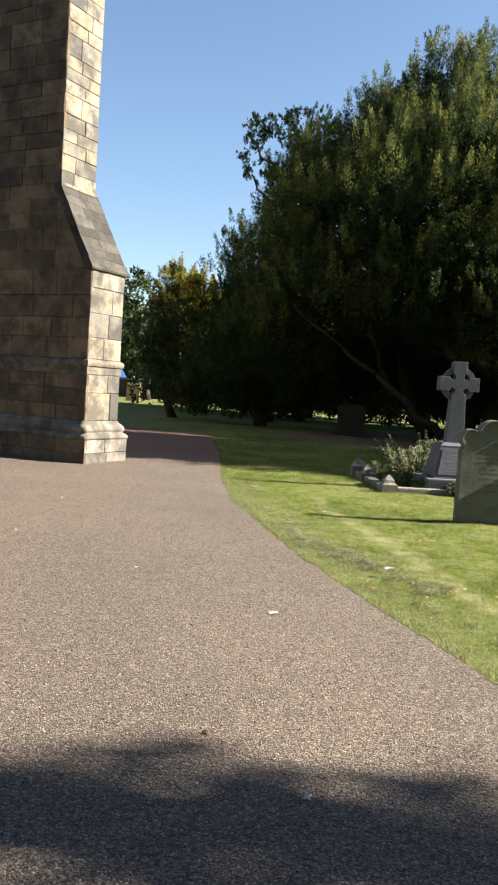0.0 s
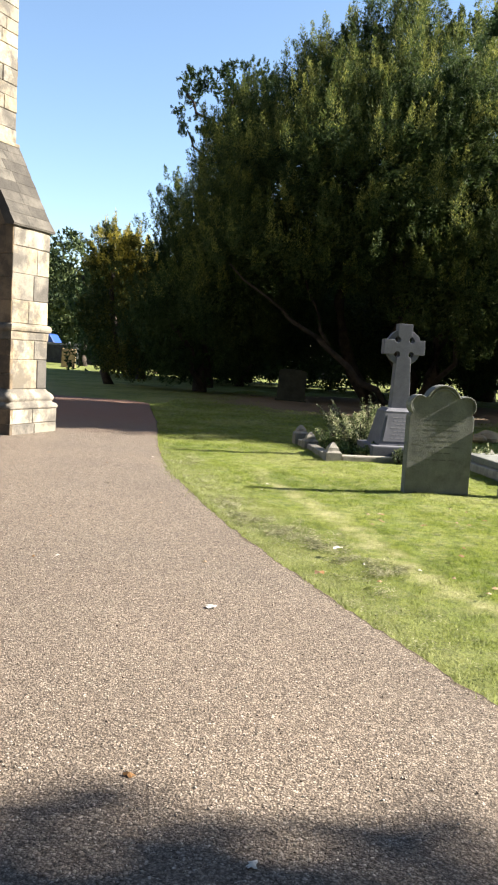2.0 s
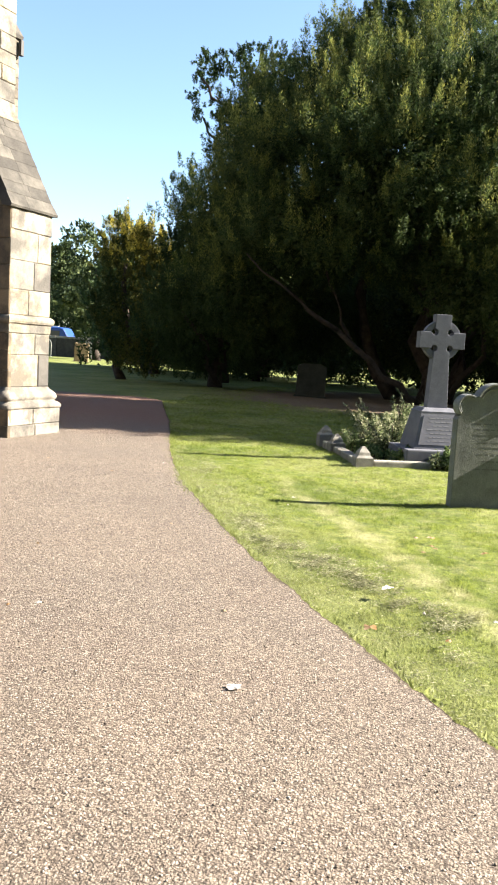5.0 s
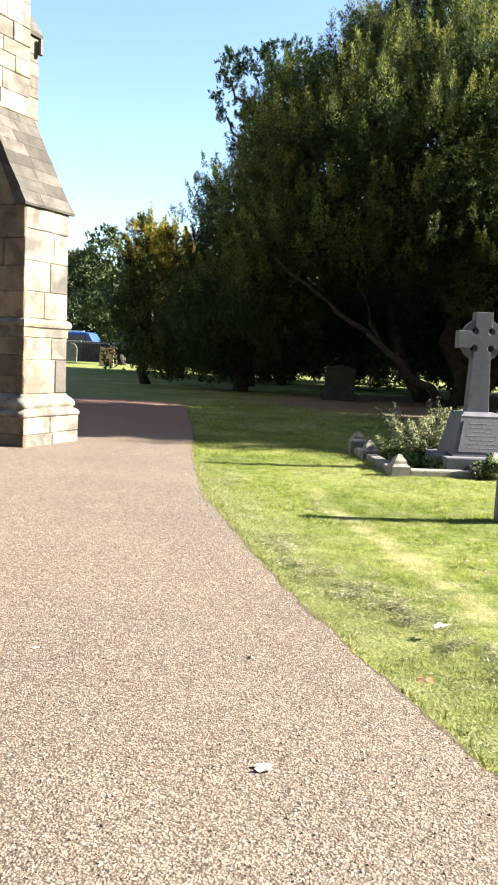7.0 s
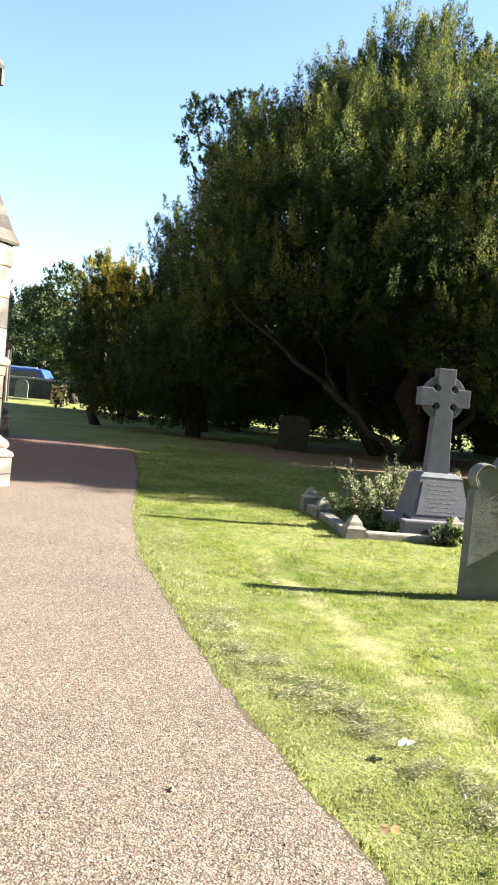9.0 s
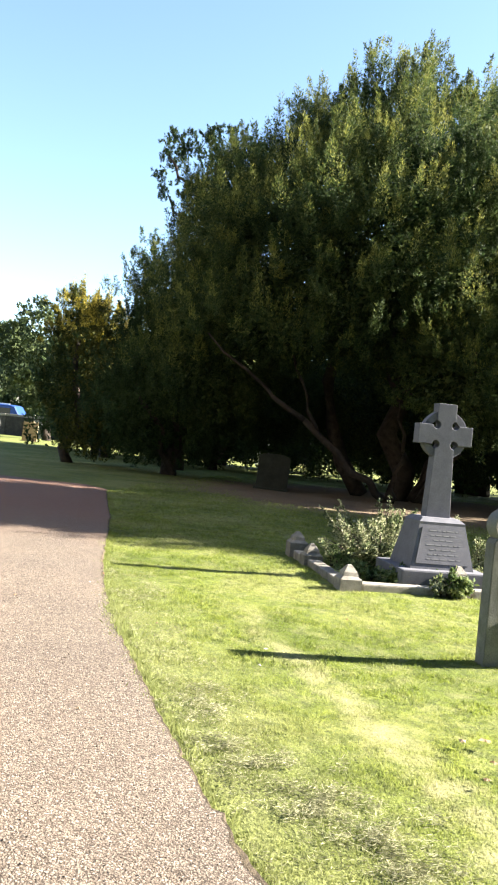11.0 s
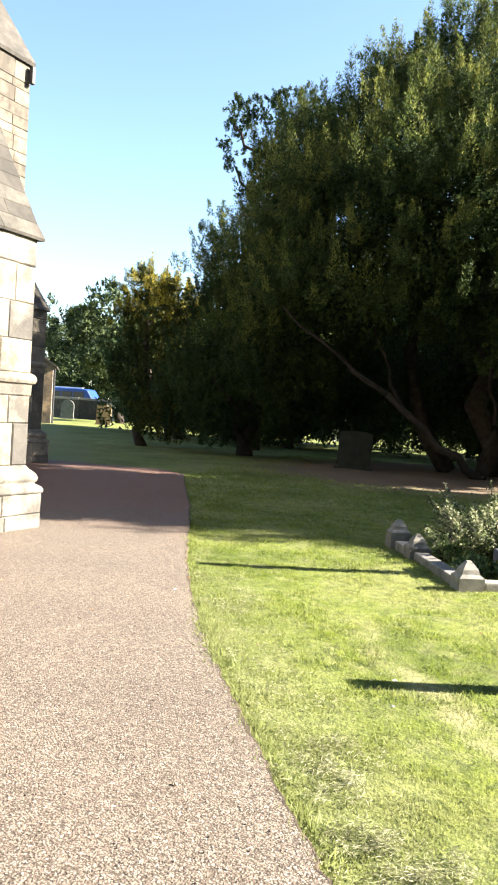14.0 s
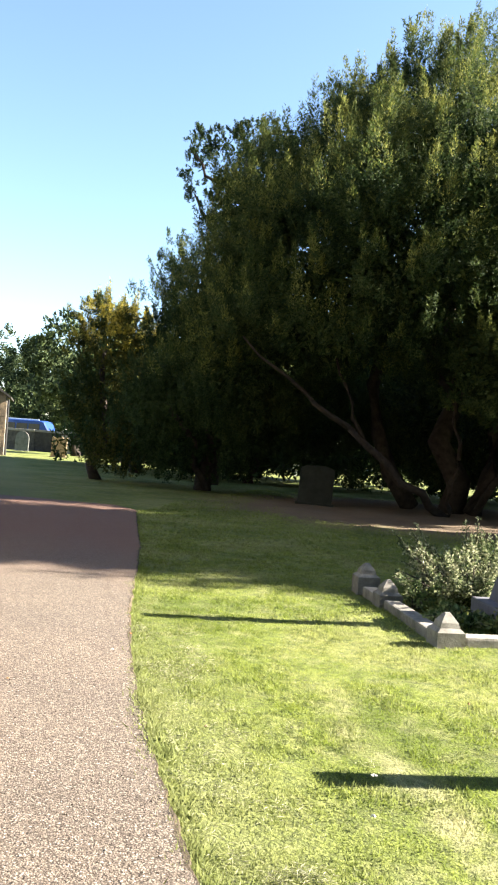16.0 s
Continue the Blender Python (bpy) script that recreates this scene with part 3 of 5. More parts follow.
def chamfer_block(w, h, d, c=0.012):
    """A dressed stone: face at x=0, running y 0..w, z 0..h, set d deep, its face edges chamfered."""
    bm = bmesh.new()
    loft([[(-d, 0, 0), (-d, w, 0), (-d, w, h), (-d, 0, h)], [(-c, 0, 0), (-c, w, 0), (-c, w, h), (-c, 0, h)],
          [(0, c, c), (0, w - c, c), (0, w - c, h - c), (0, c, h - c)]], True, bm)
    return bm


def course_blocks(parent, m, width, z0, z1, rng, hmin=0.22, hmax=0.40, lmin=0.28, lmax=0.85, material=None, name="stone_block"):
    """Courses of single stones over a wall face; m: its pose, x outward, y along."""
    z = z0
    while z < z1 - 0.05:
        h = rng.uniform(hmin, hmax)
        if z1 - z - h < 0.18:
            h = z1 - z
        y = 0.0
        while y < width - 0.02:
            w = rng.uniform(lmin, lmax)
            if width - y - w < 0.2:
                w = width - y
            g = 0.002
            bm = worn(chamfer_block(w - 2 * g, h - 2 * g, 0.06, rng.uniform(0.005, 0.014)), 0.004)
            ob = part(name, bm, material or M_ASHLAR, parent)
            ob.matrix_local = m @ pose(rng.uniform(-0.004, 0.008), y + g, z + g)
            y += w
        z += h


def build_buttress(name, at, w, length, stages, label, seed, face, side=True):
    """stages: plinth, string course, lower shaft, sloped weathering, upper shaft."""
    rng = np.random.default_rng(seed)
    r = empty(name, at, label, "buttress", kind="structure")
    z_pl, z_st, z_w0, z_w1, back, z_top = stages
    bm = box(-length, -0.03, 0.03, w - 0.03, 0, z_w0 + 0.1)
    box(-length, -back - 0.03, 0.03, w - 0.03, z_w0, z_top, 0, bm)
    part("core", bm, M_MORTAR, r)
    # plinth with rounded set-off
    p = 0.13
    for i, (za, zb) in enumerate(((0, 0.17), (0.17, z_pl - 0.30))):
        course_blocks(r, pose(p, -p, 0), w + 2 * p, za, zb, rng, 0.2, 0.5, 0.4, 0.75, face, "plinth_stone")
        if side:
            course_blocks(r, pose(-length, -p, 0, 0, 0, -90), length + p, za, zb, rng, 0.2, 0.5, 0.4, 0.9, M_SOOTSHADE, "plinth_stone")
    part("plinth_core", box(-length, p - 0.03, -p + 0.03, w + p - 0.03, 0, z_pl - 0.29), M_MORTAR, r)
    prof = [(p + 0.004, 0.0), (p + 0.008, 0.03), (p - 0.005, 0.065), (p - 0.035, 0.09), (0.075, 0.10), (0.07, 0.115), (0.088, 0.13), (0.094, 0.165), (0.08, 0.205), (0.05, 0.24), (0.02, 0.265), (0.0, 0.30)]
    part("plinth_moulding", worn(loft([ring_of(-length, q, -q, w + q, z_pl - 0.30 + dz) for q, dz in prof]), 0.010), face, r, smooth=True)
    # string course
    prof = [(0.0, -0.20), (0.008, -0.19), (0.008, -0.085), (0.012, -0.075), (0.034, -0.06), (0.046, -0.03), (0.046, 0.0), (0.03, 0.03), (0.0, 0.05)]
    part("string_course", worn(loft([ring_of(-length, q, -q, w + q, z_st + dz) for q, dz in prof]), 0.007), face, r)
    for za, zb in ((z_pl, z_st - 0.20), (z_st + 0.05, z_w0)):
        course_blocks(r, pose(0, 0, 0), w, za, zb, rng, 0.3, 0.46, 0.36, 0.95, face)
        if side:
            course_blocks(r, pose(-length, 0, 0, 0, 0, -90), length, za, zb, rng, lmax=0.95, material=M_SOOTSHADE)
    # weathering: overlapping sloped slabs with a drip edge
    k = 8
    for i in range(k):
        a, b = i / k, (i + 1) / k
        x0, x1 = 0.03 - (0.03 + back) * a, 0.03 - (0.03 + back) * b
        za, zb = z_w0 + (z_w1 - z_w0) * a, z_w0 + (z_w1 - z_w0) * b
        lip = 0.022 if i == 0 else 0.014
        sec = [(x0 + lip - 0.012, za - 0.01), (x0 + lip, za + 0.022), (x1 + 0.008, zb + 0.022), (x1 - 0.14, zb), (x0 - 0.14, za)]
        s = 0.05 if i == 0 else 0.038
        cut = w * rng.uniform(0.3, 0.7)
        for ya, yb in ((-s, cut - 0.003), (cut + 0.003, w + s)):
            part("weathering_slab", worn(loft([[(x, ya + (yb - ya) * j / 5, z) for x, z in sec] for j in range(6)]), 0.012), M_ROOFSTONE, r)
    bm = bmesh.new()
    sec = [(-length, z_w0), (-0.06, z_w0), (-back, z_w1 - 0.06), (-length, z_w1 - 0.06)]
    loft([[(x, 0.005, z) for x, z in sec], [(x, w - 0.005, z) for x, z in sec]], True, bm)
    part("weathering_core", bm, M_SOOTSHADE, r)
    bm = box(-back - 0.1, -back + 0.05, -0.04, w + 0.04, z_w1 - 0.03, z_w1 + 0.03, 0.012)
    part("drip_course", bm, face, r)
    course_blocks(r, pose(-back, 0, 0), w, z_w1 + 0.03, z_top, rng, 0.18, 0.34, 0.3, 0.62, face)
    if side:
        course_blocks(r, pose(-length, 0, 0, 0, 0, -90), length - back, z_w1 + 0.03, z_top, rng, lmax=0.95, material=M_SOOTSHADE)
        course_blocks(r, pose(-length, 0, 0, 0, 0, -90), length - back - 0.05, z_w0, z_w1 + 0.03, rng, lmax=0.95, material=M_SOOTSHADE)
    # capping slope
    sec = [(-length, z_top), (-back + 0.06, z_top), (-back + 0.08, z_top + 0.08), (-length, z_top + (length - back) * 1.5)]
    part("cap", loft([[(x, -0.06, z) for x, z in sec], [(x, w + 0.06, z) for x, z in sec]]), M_ROOFSTONE, r)
    return r


build_buttress("buttress", BUT, 0.87, 3.2, (0.70, 1.66, 3.17, 4.55, 0.74, 9.6), "stepped sandstone church buttress with plinth and weathered slope", 11, M_ASHLAR)
B2 = pose(-9.84, 20.55, 0, 0, 0, -12)
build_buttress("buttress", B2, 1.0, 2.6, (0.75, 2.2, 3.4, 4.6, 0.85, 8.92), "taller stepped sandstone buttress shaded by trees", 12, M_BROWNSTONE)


def build_tower():
    bm = bmesh.new()
    ring = [(-8.2, 12.6), (-11.4, 21.6), (-21.0, 25.0), (-19.0, 10.0)]
    # height of 24 m is unseen, added to hold back sky light
    loft([[(x, y, 0) for x, y in ring], [(x, y, 24.0) for x, y in ring]], True, bm)
    t = part("wall_tower", bm, M_ASHLAR)
    tagged(t, "sandstone church tower wall behind the buttresses", "wall", kind="structure")


build_tower()


def build_porch():
    """A low side building of the church with a roof that slopes out to its eaves, and a downpipe at its corner."""
    rng = np.random.default_rng(19)
    r = empty("porch", pose(-24.0, 48.0, 0, 0, 0, 27), "low dark stone side porch of the church with a sloping roof", "porch", kind="structure")
    # walls towards the walk take the stone with shade in its colour
    part("wall_core", loft([[(-5.0, y, -0.05), (-0.03, y, -0.05), (-0.03, y, 3.45), (-2.4, y, 5.2), (-5.0, y, 5.2)] for y in (0.03, 5.0)]), M_SOOTSHADE, r)
    course_blocks(r, pose(0, 0, 0), 2.0, 0, 3.4, rng, 0.3, 0.45, 0.4, 0.9)
    course_blocks(r, pose(-2.4, 0, 0, 0, 0, -90), 2.4, 0, 3.4, rng, 0.3, 0.45, 0.4, 0.9, M_SOOTSHADE)
    for i in range(5):
        a, b = i / 5, (i + 1) / 5
        xa, xb, za, zb = 0.22 - 2.7 * a, 0.22 - 2.7 * b, 3.3 + 2.0 * a, 3.3 + 2.0 * b
        part("roof_slab", loft([[(xa, y, za), (xa + 0.02, y, za + 0.1), (xb, y, zb + 0.08), (xb - 0.1, y, zb)] for y in (-0.18, 5.1)]), M_ROOFSTONE, r)
    part("downpipe", tube([(0.09, 0.35, 0.0), (0.09, 0.35, 3.25)], [0.06, 0.06], 8), M_IRON, r)


build_porch()
b2_iron = bpy.data.objects["buttress.001"]
part("iron_bracket", box(-0.80, -0.70, 0.90, 1.0, 8.50, 8.88, 0.01), M_IRON, b2_iron)

# ---- graves ----


def arc(cx, cz, r, a0, a1, k):
    return [(cx + r * math.cos(radians(a0 + (a1 - a0) * i / k)), cz + r * math.sin(radians(a0 + (a1 - a0) * i / k))) for i in range(k + 1)]


def band(cx, cz, r0, r1, a0, a1, y0, y1, k=14):
    return extrude(arc(cx, cz, r1, a0, a1, k) + list(reversed(arc(cx, cz, r0, a0, a1, k))), y0, y1, 0.004)


def lobed_headstone(at, w, shoulder, label, group):
    """Shouldered slab with a three-lobed head and raised hood mouldings."""
    r = empty("headstone", at, label, "gravestone", group)
    h = w / 2
    c, s = w * 0.27, w * 0.155
    zc, zs = shoulder + w * 0.17, shoulder + w * 0.13
    out = [(-h, 0), (h, 0), (h, shoulder - 0.03), (h - 0.015, shoulder), (h - 0.05, shoulder + 0.02)]
    out += arc(w * 0.36, zs, s, -50, 125, 12) + arc(0, zc, c, 25, 155, 16) + arc(-w * 0.36, zs, s, 55, 230, 12)
    out += [(-h + 0.05, shoulder + 0.02), (-h + 0.015, shoulder), (-h, shoulder - 0.03)]
    part("slab", extrude(out, 0, 0.13, 0.008), M_SLATE, r)
    for q0, q1, y in ((0.90, 0.99, -0.016), (0.74, 0.80, -0.010)):
        part("hood_moulding", band(0, zc, c * q0, c * q1, 20, 160, y, 0.01), M_SLATE, r)
        part("hood_moulding", band(w * 0.36, zs, s * (q0 - 0.06), s * q1, -40, 120, y, 0.01), M_SLATE, r)
        part("hood_moulding", band(-w * 0.36, zs, s * (q0 - 0.06), s * q1, 60, 220, y, 0.01), M_SLATE, r)
    rr = random.Random(5)
    z = shoulder - 0.06
    while z > shoulder * 0.42:
        k = rr.uniform(0.14, 0.36) * w
        x = -k
        while x < k:
            wd = rr.uniform(0.03, 0.09)
            part("inscription", box(x, x + wd, -0.0005, 0.004, z - 0.014, z), M_INSCR, r)
            x += wd + rr.uniform(0.015, 0.03)
        z -= rr.uniform(0.05, 0.08)
    return r


GRAVE_TURN = 20.0
HS1 = (0.738 + 0.37 * math.cos(radians(20)), 10.233 + 0.37 * math.sin(radians(20)))
lobed_headstone(pose(HS1[0], HS1[1], -0.02, 0, 0, 20), 0.76, 0.90, "weathered grey headstone with three rounded lobes on the lawn", "churchyard headstones")


def simple_headstone(at, w, hgt, thick, material, label, style="arch"):
    r = empty("headstone", at, label, "gravestone", "churchyard headstones")
    h = w / 2
    if style == "arch":
        out = [(-h, 0), (h, 0), (h, hgt - 0.12)] + arc(h - 0.06, hgt - 0.12, 0.06, 0, 80, 4) + arc(0, hgt - h * 0.62, h * 0.62, 30, 150, 10) + arc(-h + 0.06, hgt - 0.12, 0.06, 100, 180, 4)
    elif style == "round":
        out = [(-h, 0), (h, 0)] + arc(0, hgt - h, h, 0, 180, 14)
    else:
        out = [(-h, 0), (h, 0), (h, hgt * 0.93), (h * 0.5, hgt), (-h * 0.6, hgt * 0.99), (-h, hgt * 0.92)]
    part("slab", extrude(out, 0, thick, 0.01), material, r)
    part("footing", box(-h - 0.06, h + 0.06, -0.06, thick + 0.06, -0.03, 0.06, 0.012), material, r)
    return r


simple_headstone(pose(1.89 + 0.35, 10.55 + 0.13, 0, 0, 0, 20), 0.74, 1.06, 0.12, M_SLATE, "dark grey arched headstone on the lawn")


def build_cross():
    at = pose(0.53, 13.66, 0, 0, 0, 20)
    r = empty("celtic_cross", at, "pale grey granite wheel cross on a tapered pedestal", "grave cross")
    part("base_step", box(-0.5, 0.5, -0.42, 0.42, -0.02, 0.2, 0.02), M_GRANITE, r)
    ped = part("pedestal", loft([rect(-0.37, 0.37, -0.31, 0.31, 0.2), rect(-0.365, 0.365, -0.305, 0.305, 0.23), rect(-0.27, 0.27, -0.22, 0.22, 0.68), rect(-0.27, 0.27, -0.22, 0.22, 0.71), rect(-0.21, 0.21, -0.16, 0.16, 0.755)]), M_GRANITE, r)
    # sunken panel on the sloping front
    slope = math.degrees(math.atan2(0.085, 0.45))
    fr = pose(0, -0.308, 0.24, -slope, 0, 0)
    pan = part("inscription_panel", loft([[(-0.31, -0.004, 0.02), (0.31, -0.004, 0.02), (0.235, -0.004, 0.42), (-0.235, -0.004, 0.42)], [(-0.31, 0.01, 0.02), (0.31, 0.01, 0.02), (0.235, 0.01, 0.42), (-0.235, 0.01, 0.42)]]), M_GRANITE, ped)
    pan.matrix_local = fr
    rr = random.Random(2)
    for i in range(7):
        z = 0.385 - i * 0.052
        k = rr.uniform(0.10, 0.2) * (0.8 + 0.05 * i)
        x = -k
        while x < k:
            wd = rr.uniform(0.03, 0.09)
            ob = part("lettering", box(x, min(x + wd, k + 0.02), -0.0058, -0.003, z - 0.007, z + 0.005), M_INSCR2, ped)
            ob.matrix_local = fr
            x += wd + 0.018
    # shaft and head, one outline with tapered shaft
    za, top = 1.68, 2.03
    # round hollows where the arms meet the shaft
    out = [(-0.145, 0.75), (0.145, 0.75)] + arc(0.11, za - 0.11, 0.045, 270, 0, 8) + [(0.32, za - 0.11), (0.32, za + 0.11)] + arc(0.11, za + 0.11, 0.045, 0, -270, 8)
    out += [(0.11, top), (-0.11, top)] + arc(-0.11, za + 0.11, 0.045, 90, -180, 8) + [(-0.32, za + 0.11), (-0.32, za - 0.11)] + arc(-0.11, za - 0.11, 0.045, 180, -90, 8)
    part("cross_body", extrude(out, -0.075, 0.075, 0.005), M_GRANITE, r)
    for a in (45, 135, 225, 315):
        part("ring_quadrant", band(0, za, 0.195, 0.275, a - 30, a + 30, -0.05, 0.05, 10), M_GRANITE, r)


build_cross()


def build_plot():
    a = pose(-0.34, 12.68, 0, 0, 0, 20)
    r = empty("grave_kerb", a, "low weathered stone grave kerb with pyramid-topped posts", "grave kerb")

    def kerb(x0, y0, x1, y1):
        part("kerb_stone", box(x0, x1, y0, y1, -0.05, 0.065, 0.02), M_KERBSTONE, r)

    def post(x, y, s=0.115, h=0.10):
        part("corner_post", loft([rect(x - s, x + s, y - s, y + s, -0.05), rect(x - s, x + s, y - s, y + s, h), rect(x - s * 0.7, x + s * 0.7, y - s * 0.7, y + s * 0.7, h + 0.03),
                                  rect(x - s * 0.62, x + s * 0.62, y - s * 0.62, y + s * 0.62, h + 0.07), rect(x - 0.02, x + 0.02, y - 0.02, y + 0.02, h + 0.14)]), M_KERBSTONE, r)
    kerb(0.13, -0.08, 1.05, 0.08)
    kerb(1.35, -0.08, 2.3, 0.08)
    kerb(-0.08, 0.13, 0.08, 1.37)
    kerb(-0.08, 1.63, 0.08, 2.1)
    post(0, 0)
    post(1.2, 0, 0.11, 0.16)
    post(2.4, 0)
    post(0, 1.5)
    post(0, 2.25, 0.12, 0.15)


build_plot()

# far graves among and beyond the trees: x, y, turn, width, height, style, material
FAR = [(-22.6, 52.2, 12, 0.95, 1.35, "arch", M_TANSTONE, "tan sunlit headstone in the far churchyard"),
       (-29.8, 61.0, 15, 1.0, 1.5, "round", M_SLATE, "dark headstone by the churchyard wall"),
       (-31.5, 60.0, 10, 0.9, 1.35, "flat", M_SLATE, "dark slanting headstone by the churchyard wall"),
       (-26.6, 61.5, 18, 1.1, 1.4, "flat", M_SLATE, "dark broad headstone by the churchyard wall"),
       (-21.6, 57.0, 20, 1.0, 1.2, "round", M_SLATE, "shaded grey headstone under trees"),
       (-18.3, 51.5, 14, 0.9, 1.2, "arch", M_TANSTONE, "tan headstone partly behind low branches"),
       (-15.5, 50.5, 18, 0.75, 0.95, "round", M_TANSTONE, "small tan headstone behind low branches"),
       (-12.7, 48.4, 18, 0.6, 1.4, "flat", M_SLATE, "dark narrow headstone under trees"),
       (-10.0, 49.5, 24, 0.8, 0.9, "flat", M_SLATE, "dark small headstone in dappled shade"),
       (-7.4, 52.0, 18, 0.75, 1.5, "round", M_WHITE, "white sunlit headstone beyond the trees"),
       (-3.4, 28.2, 12, 0.95, 1.1, "flat", M_SHADESTONE, "broad dark headstone under the yew"),
       (3.6, 21.0, 20, 0.6, 0.8, "flat", M_TANSTONE, "low weathered headstone in the grass")]
for x, y, turn, w, h, style, m, lab in FAR:
    simple_headstone(pose(x, y, -0.02, 0, random.uniform(-3, 3), turn), w, h, 0.14, m, lab, style)


def build_ledger():
    r = empty("ledger_grave", pose(2.15, 12.5, 0, 0, 0, 20), "low flat grave slab on a plinth", "grave slab")
    part("plinth", box(-0.42, 0.42, -0.9, 0.9, -0.03, 0.10, 0.02), M_KERBSTONE, r)
    part("slab", box(-0.36, 0.36, -0.84, 0.84, 0.103, 0.2, 0.02), M_SLATE, r)


build_ledger()
rk = random.Random(4)
for i in range(5):
    s = rk.uniform(0.12, 0.26)
    bm = bmesh.new()
    bmesh.ops.create_icosphere(bm, subdivisions=2, radius=s)
    for v in bm.verts:
        v.co *= 1 + 0.35 * noise.noise(v.co * 5 + Vector((i * 7, 0, 0)))
        v.co.z = max(v.co.z * 0.7, -s * 0.4)
    ob = part("rock", bm, M_TANSTONE)
    ob.matrix_world = pose(2.2 + rk.uniform(-0.3, 1.2), 17.5 + rk.uniform(-0.4, 0.8), s * 0.3, 0, 0, rk.uniform(0, 180))
    tagged(ob, "rough tan rock lying in the grass", "rock", "rocks by the graves")


def build_wall():
    r = empty("boundary_wall", pose(0, 0, 0), "dark stone churchyard wall with pale coping", "wall", kind="structure")
    n = 22
    for i in range(n):
        x = -60 + i * 2.5
        y = 64 + 0.02 * x
        part("wall_section", box(x, x + 2.5, y, y + 0.4, -0.1, 1.5), M_ROOFSTONE, r)
        part("coping_stone", box(x + 0.01, x + 2.49, y - 0.06, y + 0.46, 1.503, 1.68, 0.03), M_KERBSTONE, r)


build_wall()


def build_van():
    # one standing van replaces the blue bus and cars passing on the road
    r = empty("van", pose(-33.6, 70.0, 0, 0, 0, 4), "blue van with dark windows standing in for road traffic behind the churchyard wall", "van")
    sec = [(-2.5, 0.35), (-2.55, 2.1), (-2.45, 2.42), (-2.2, 2.5), (1.0, 2.5), (1.35, 2.4), (2.0, 1.35), (2.6, 1.15), (2.72, 0.9), (2.72, 0.35)]
    part("body", loft([[(x * q, y, 0.35 + (z - 0.35) * q) for x, z in sec] for y, q in ((-0.98, 0.97), (-0.9, 1.0), (0.9, 1.0), (0.98, 0.97))]), M_BLUE, r)
    for x0, x1 in ((-2.2, -1.2), (-1.1, -0.1), (0.0, 1.0)):
        part("window", box(x0, x1, -1.0, -0.97, 1.5, 2.2, 0.01), M_DARKGLASS, r)
    part("roof_rail", box(-2.0, 0.8, -0.7, -0.62, 2.5, 2.6, 0.01), M_WHITEPAINT, r)
    for x in (-1.6, 1.75):
        part("wheel", loft([[(x + 0.36 * math.cos(a * math.pi / 8), y, 0.36 + 0.36 * math.sin(a * math.pi / 8)) for a in range(16)] for y in (-1.0, -0.75)]), M_RUBBER, r)


build_van()
for x, y, h in ((-35.8, 68.5, 2.6), (-30.2, 69, 2.2), (-27.8, 69, 2.0)):
    p = empty("road_post", pose(x, y, 0), "white roadside post behind the wall", "post", "roadside posts")
    part("shaft", loft([rect(-0.06, 0.06, -0.06, 0.06, 0), rect(-0.06, 0.06, -0.06, 0.06, h)]), M_WHITEPAINT, p)
    part("plate", box(-0.22, 0.22, -0.09, -0.065, h - 0.35, h - 0.02), M_WHITEPAINT, p)

# ---- trees ----


def limb(rng, p0, p1, r0, r1, wob=0.25, k=7):
    pts, rad = [], []
    a, b = Vector(p0), Vector(p1)
    L = (b - a).length
    for i in range(k):
        t = i / (k - 1)
        w = math.sin(t * math.pi) * wob * L * 0.2
        pts.append(a.lerp(b, t) + Vector((rng.normal() * w, rng.normal() * w, rng.normal() * w * 0.5 - math.sin(t * math.pi) * 0.04 * L)))
        rad.append(r0 + (r1 - r0) * t)
    return tube(pts, rad, 7)


def tree(name, label, base, trunks, lobes, material, seed, per_area=1.5, plume=(1.6, 0.45), per_plume=230, inner=60, size=(0.17, 0.07), category="tree", columns=None, far=False, depth=(0.76, 1.10)):
    rng = np.random.default_rng(seed)
    r = empty(name, pose(*base), label, category)
    for p0, p1, r0, r1 in trunks:
        part("trunk" if r0 > 0.2 else "limb", limb(rng, p0, p1, r0, r1), M_BARK, r, smooth=True)
    P, A, S = crown_points(rng, lobes, per_area, plume[0], plume[1], per_plume, inner, depth)
    leaves("crown", P, A, size[0] + S * 0.07, size[1] + S * 0.06, material, r, rng, blade=far)
    if columns:
        n, high, shoots, sprays, shoot_mat, lowest, bearing = columns
        P, A, T = column_points(rng, lobes[bearing], n, high, shoots, sprays, lowest)
        up = T > 0.3
        leaves("inner_spray", P[~up], A[~up], size[0] * 0.85, size[1] * 0.85, material, r, rng, blade=True)
        leaves("tuft_shoots", P[up], A[up], size[0] * 0.8, size[1] * 0.9, shoot_mat, r, rng, blade=True)
    return r


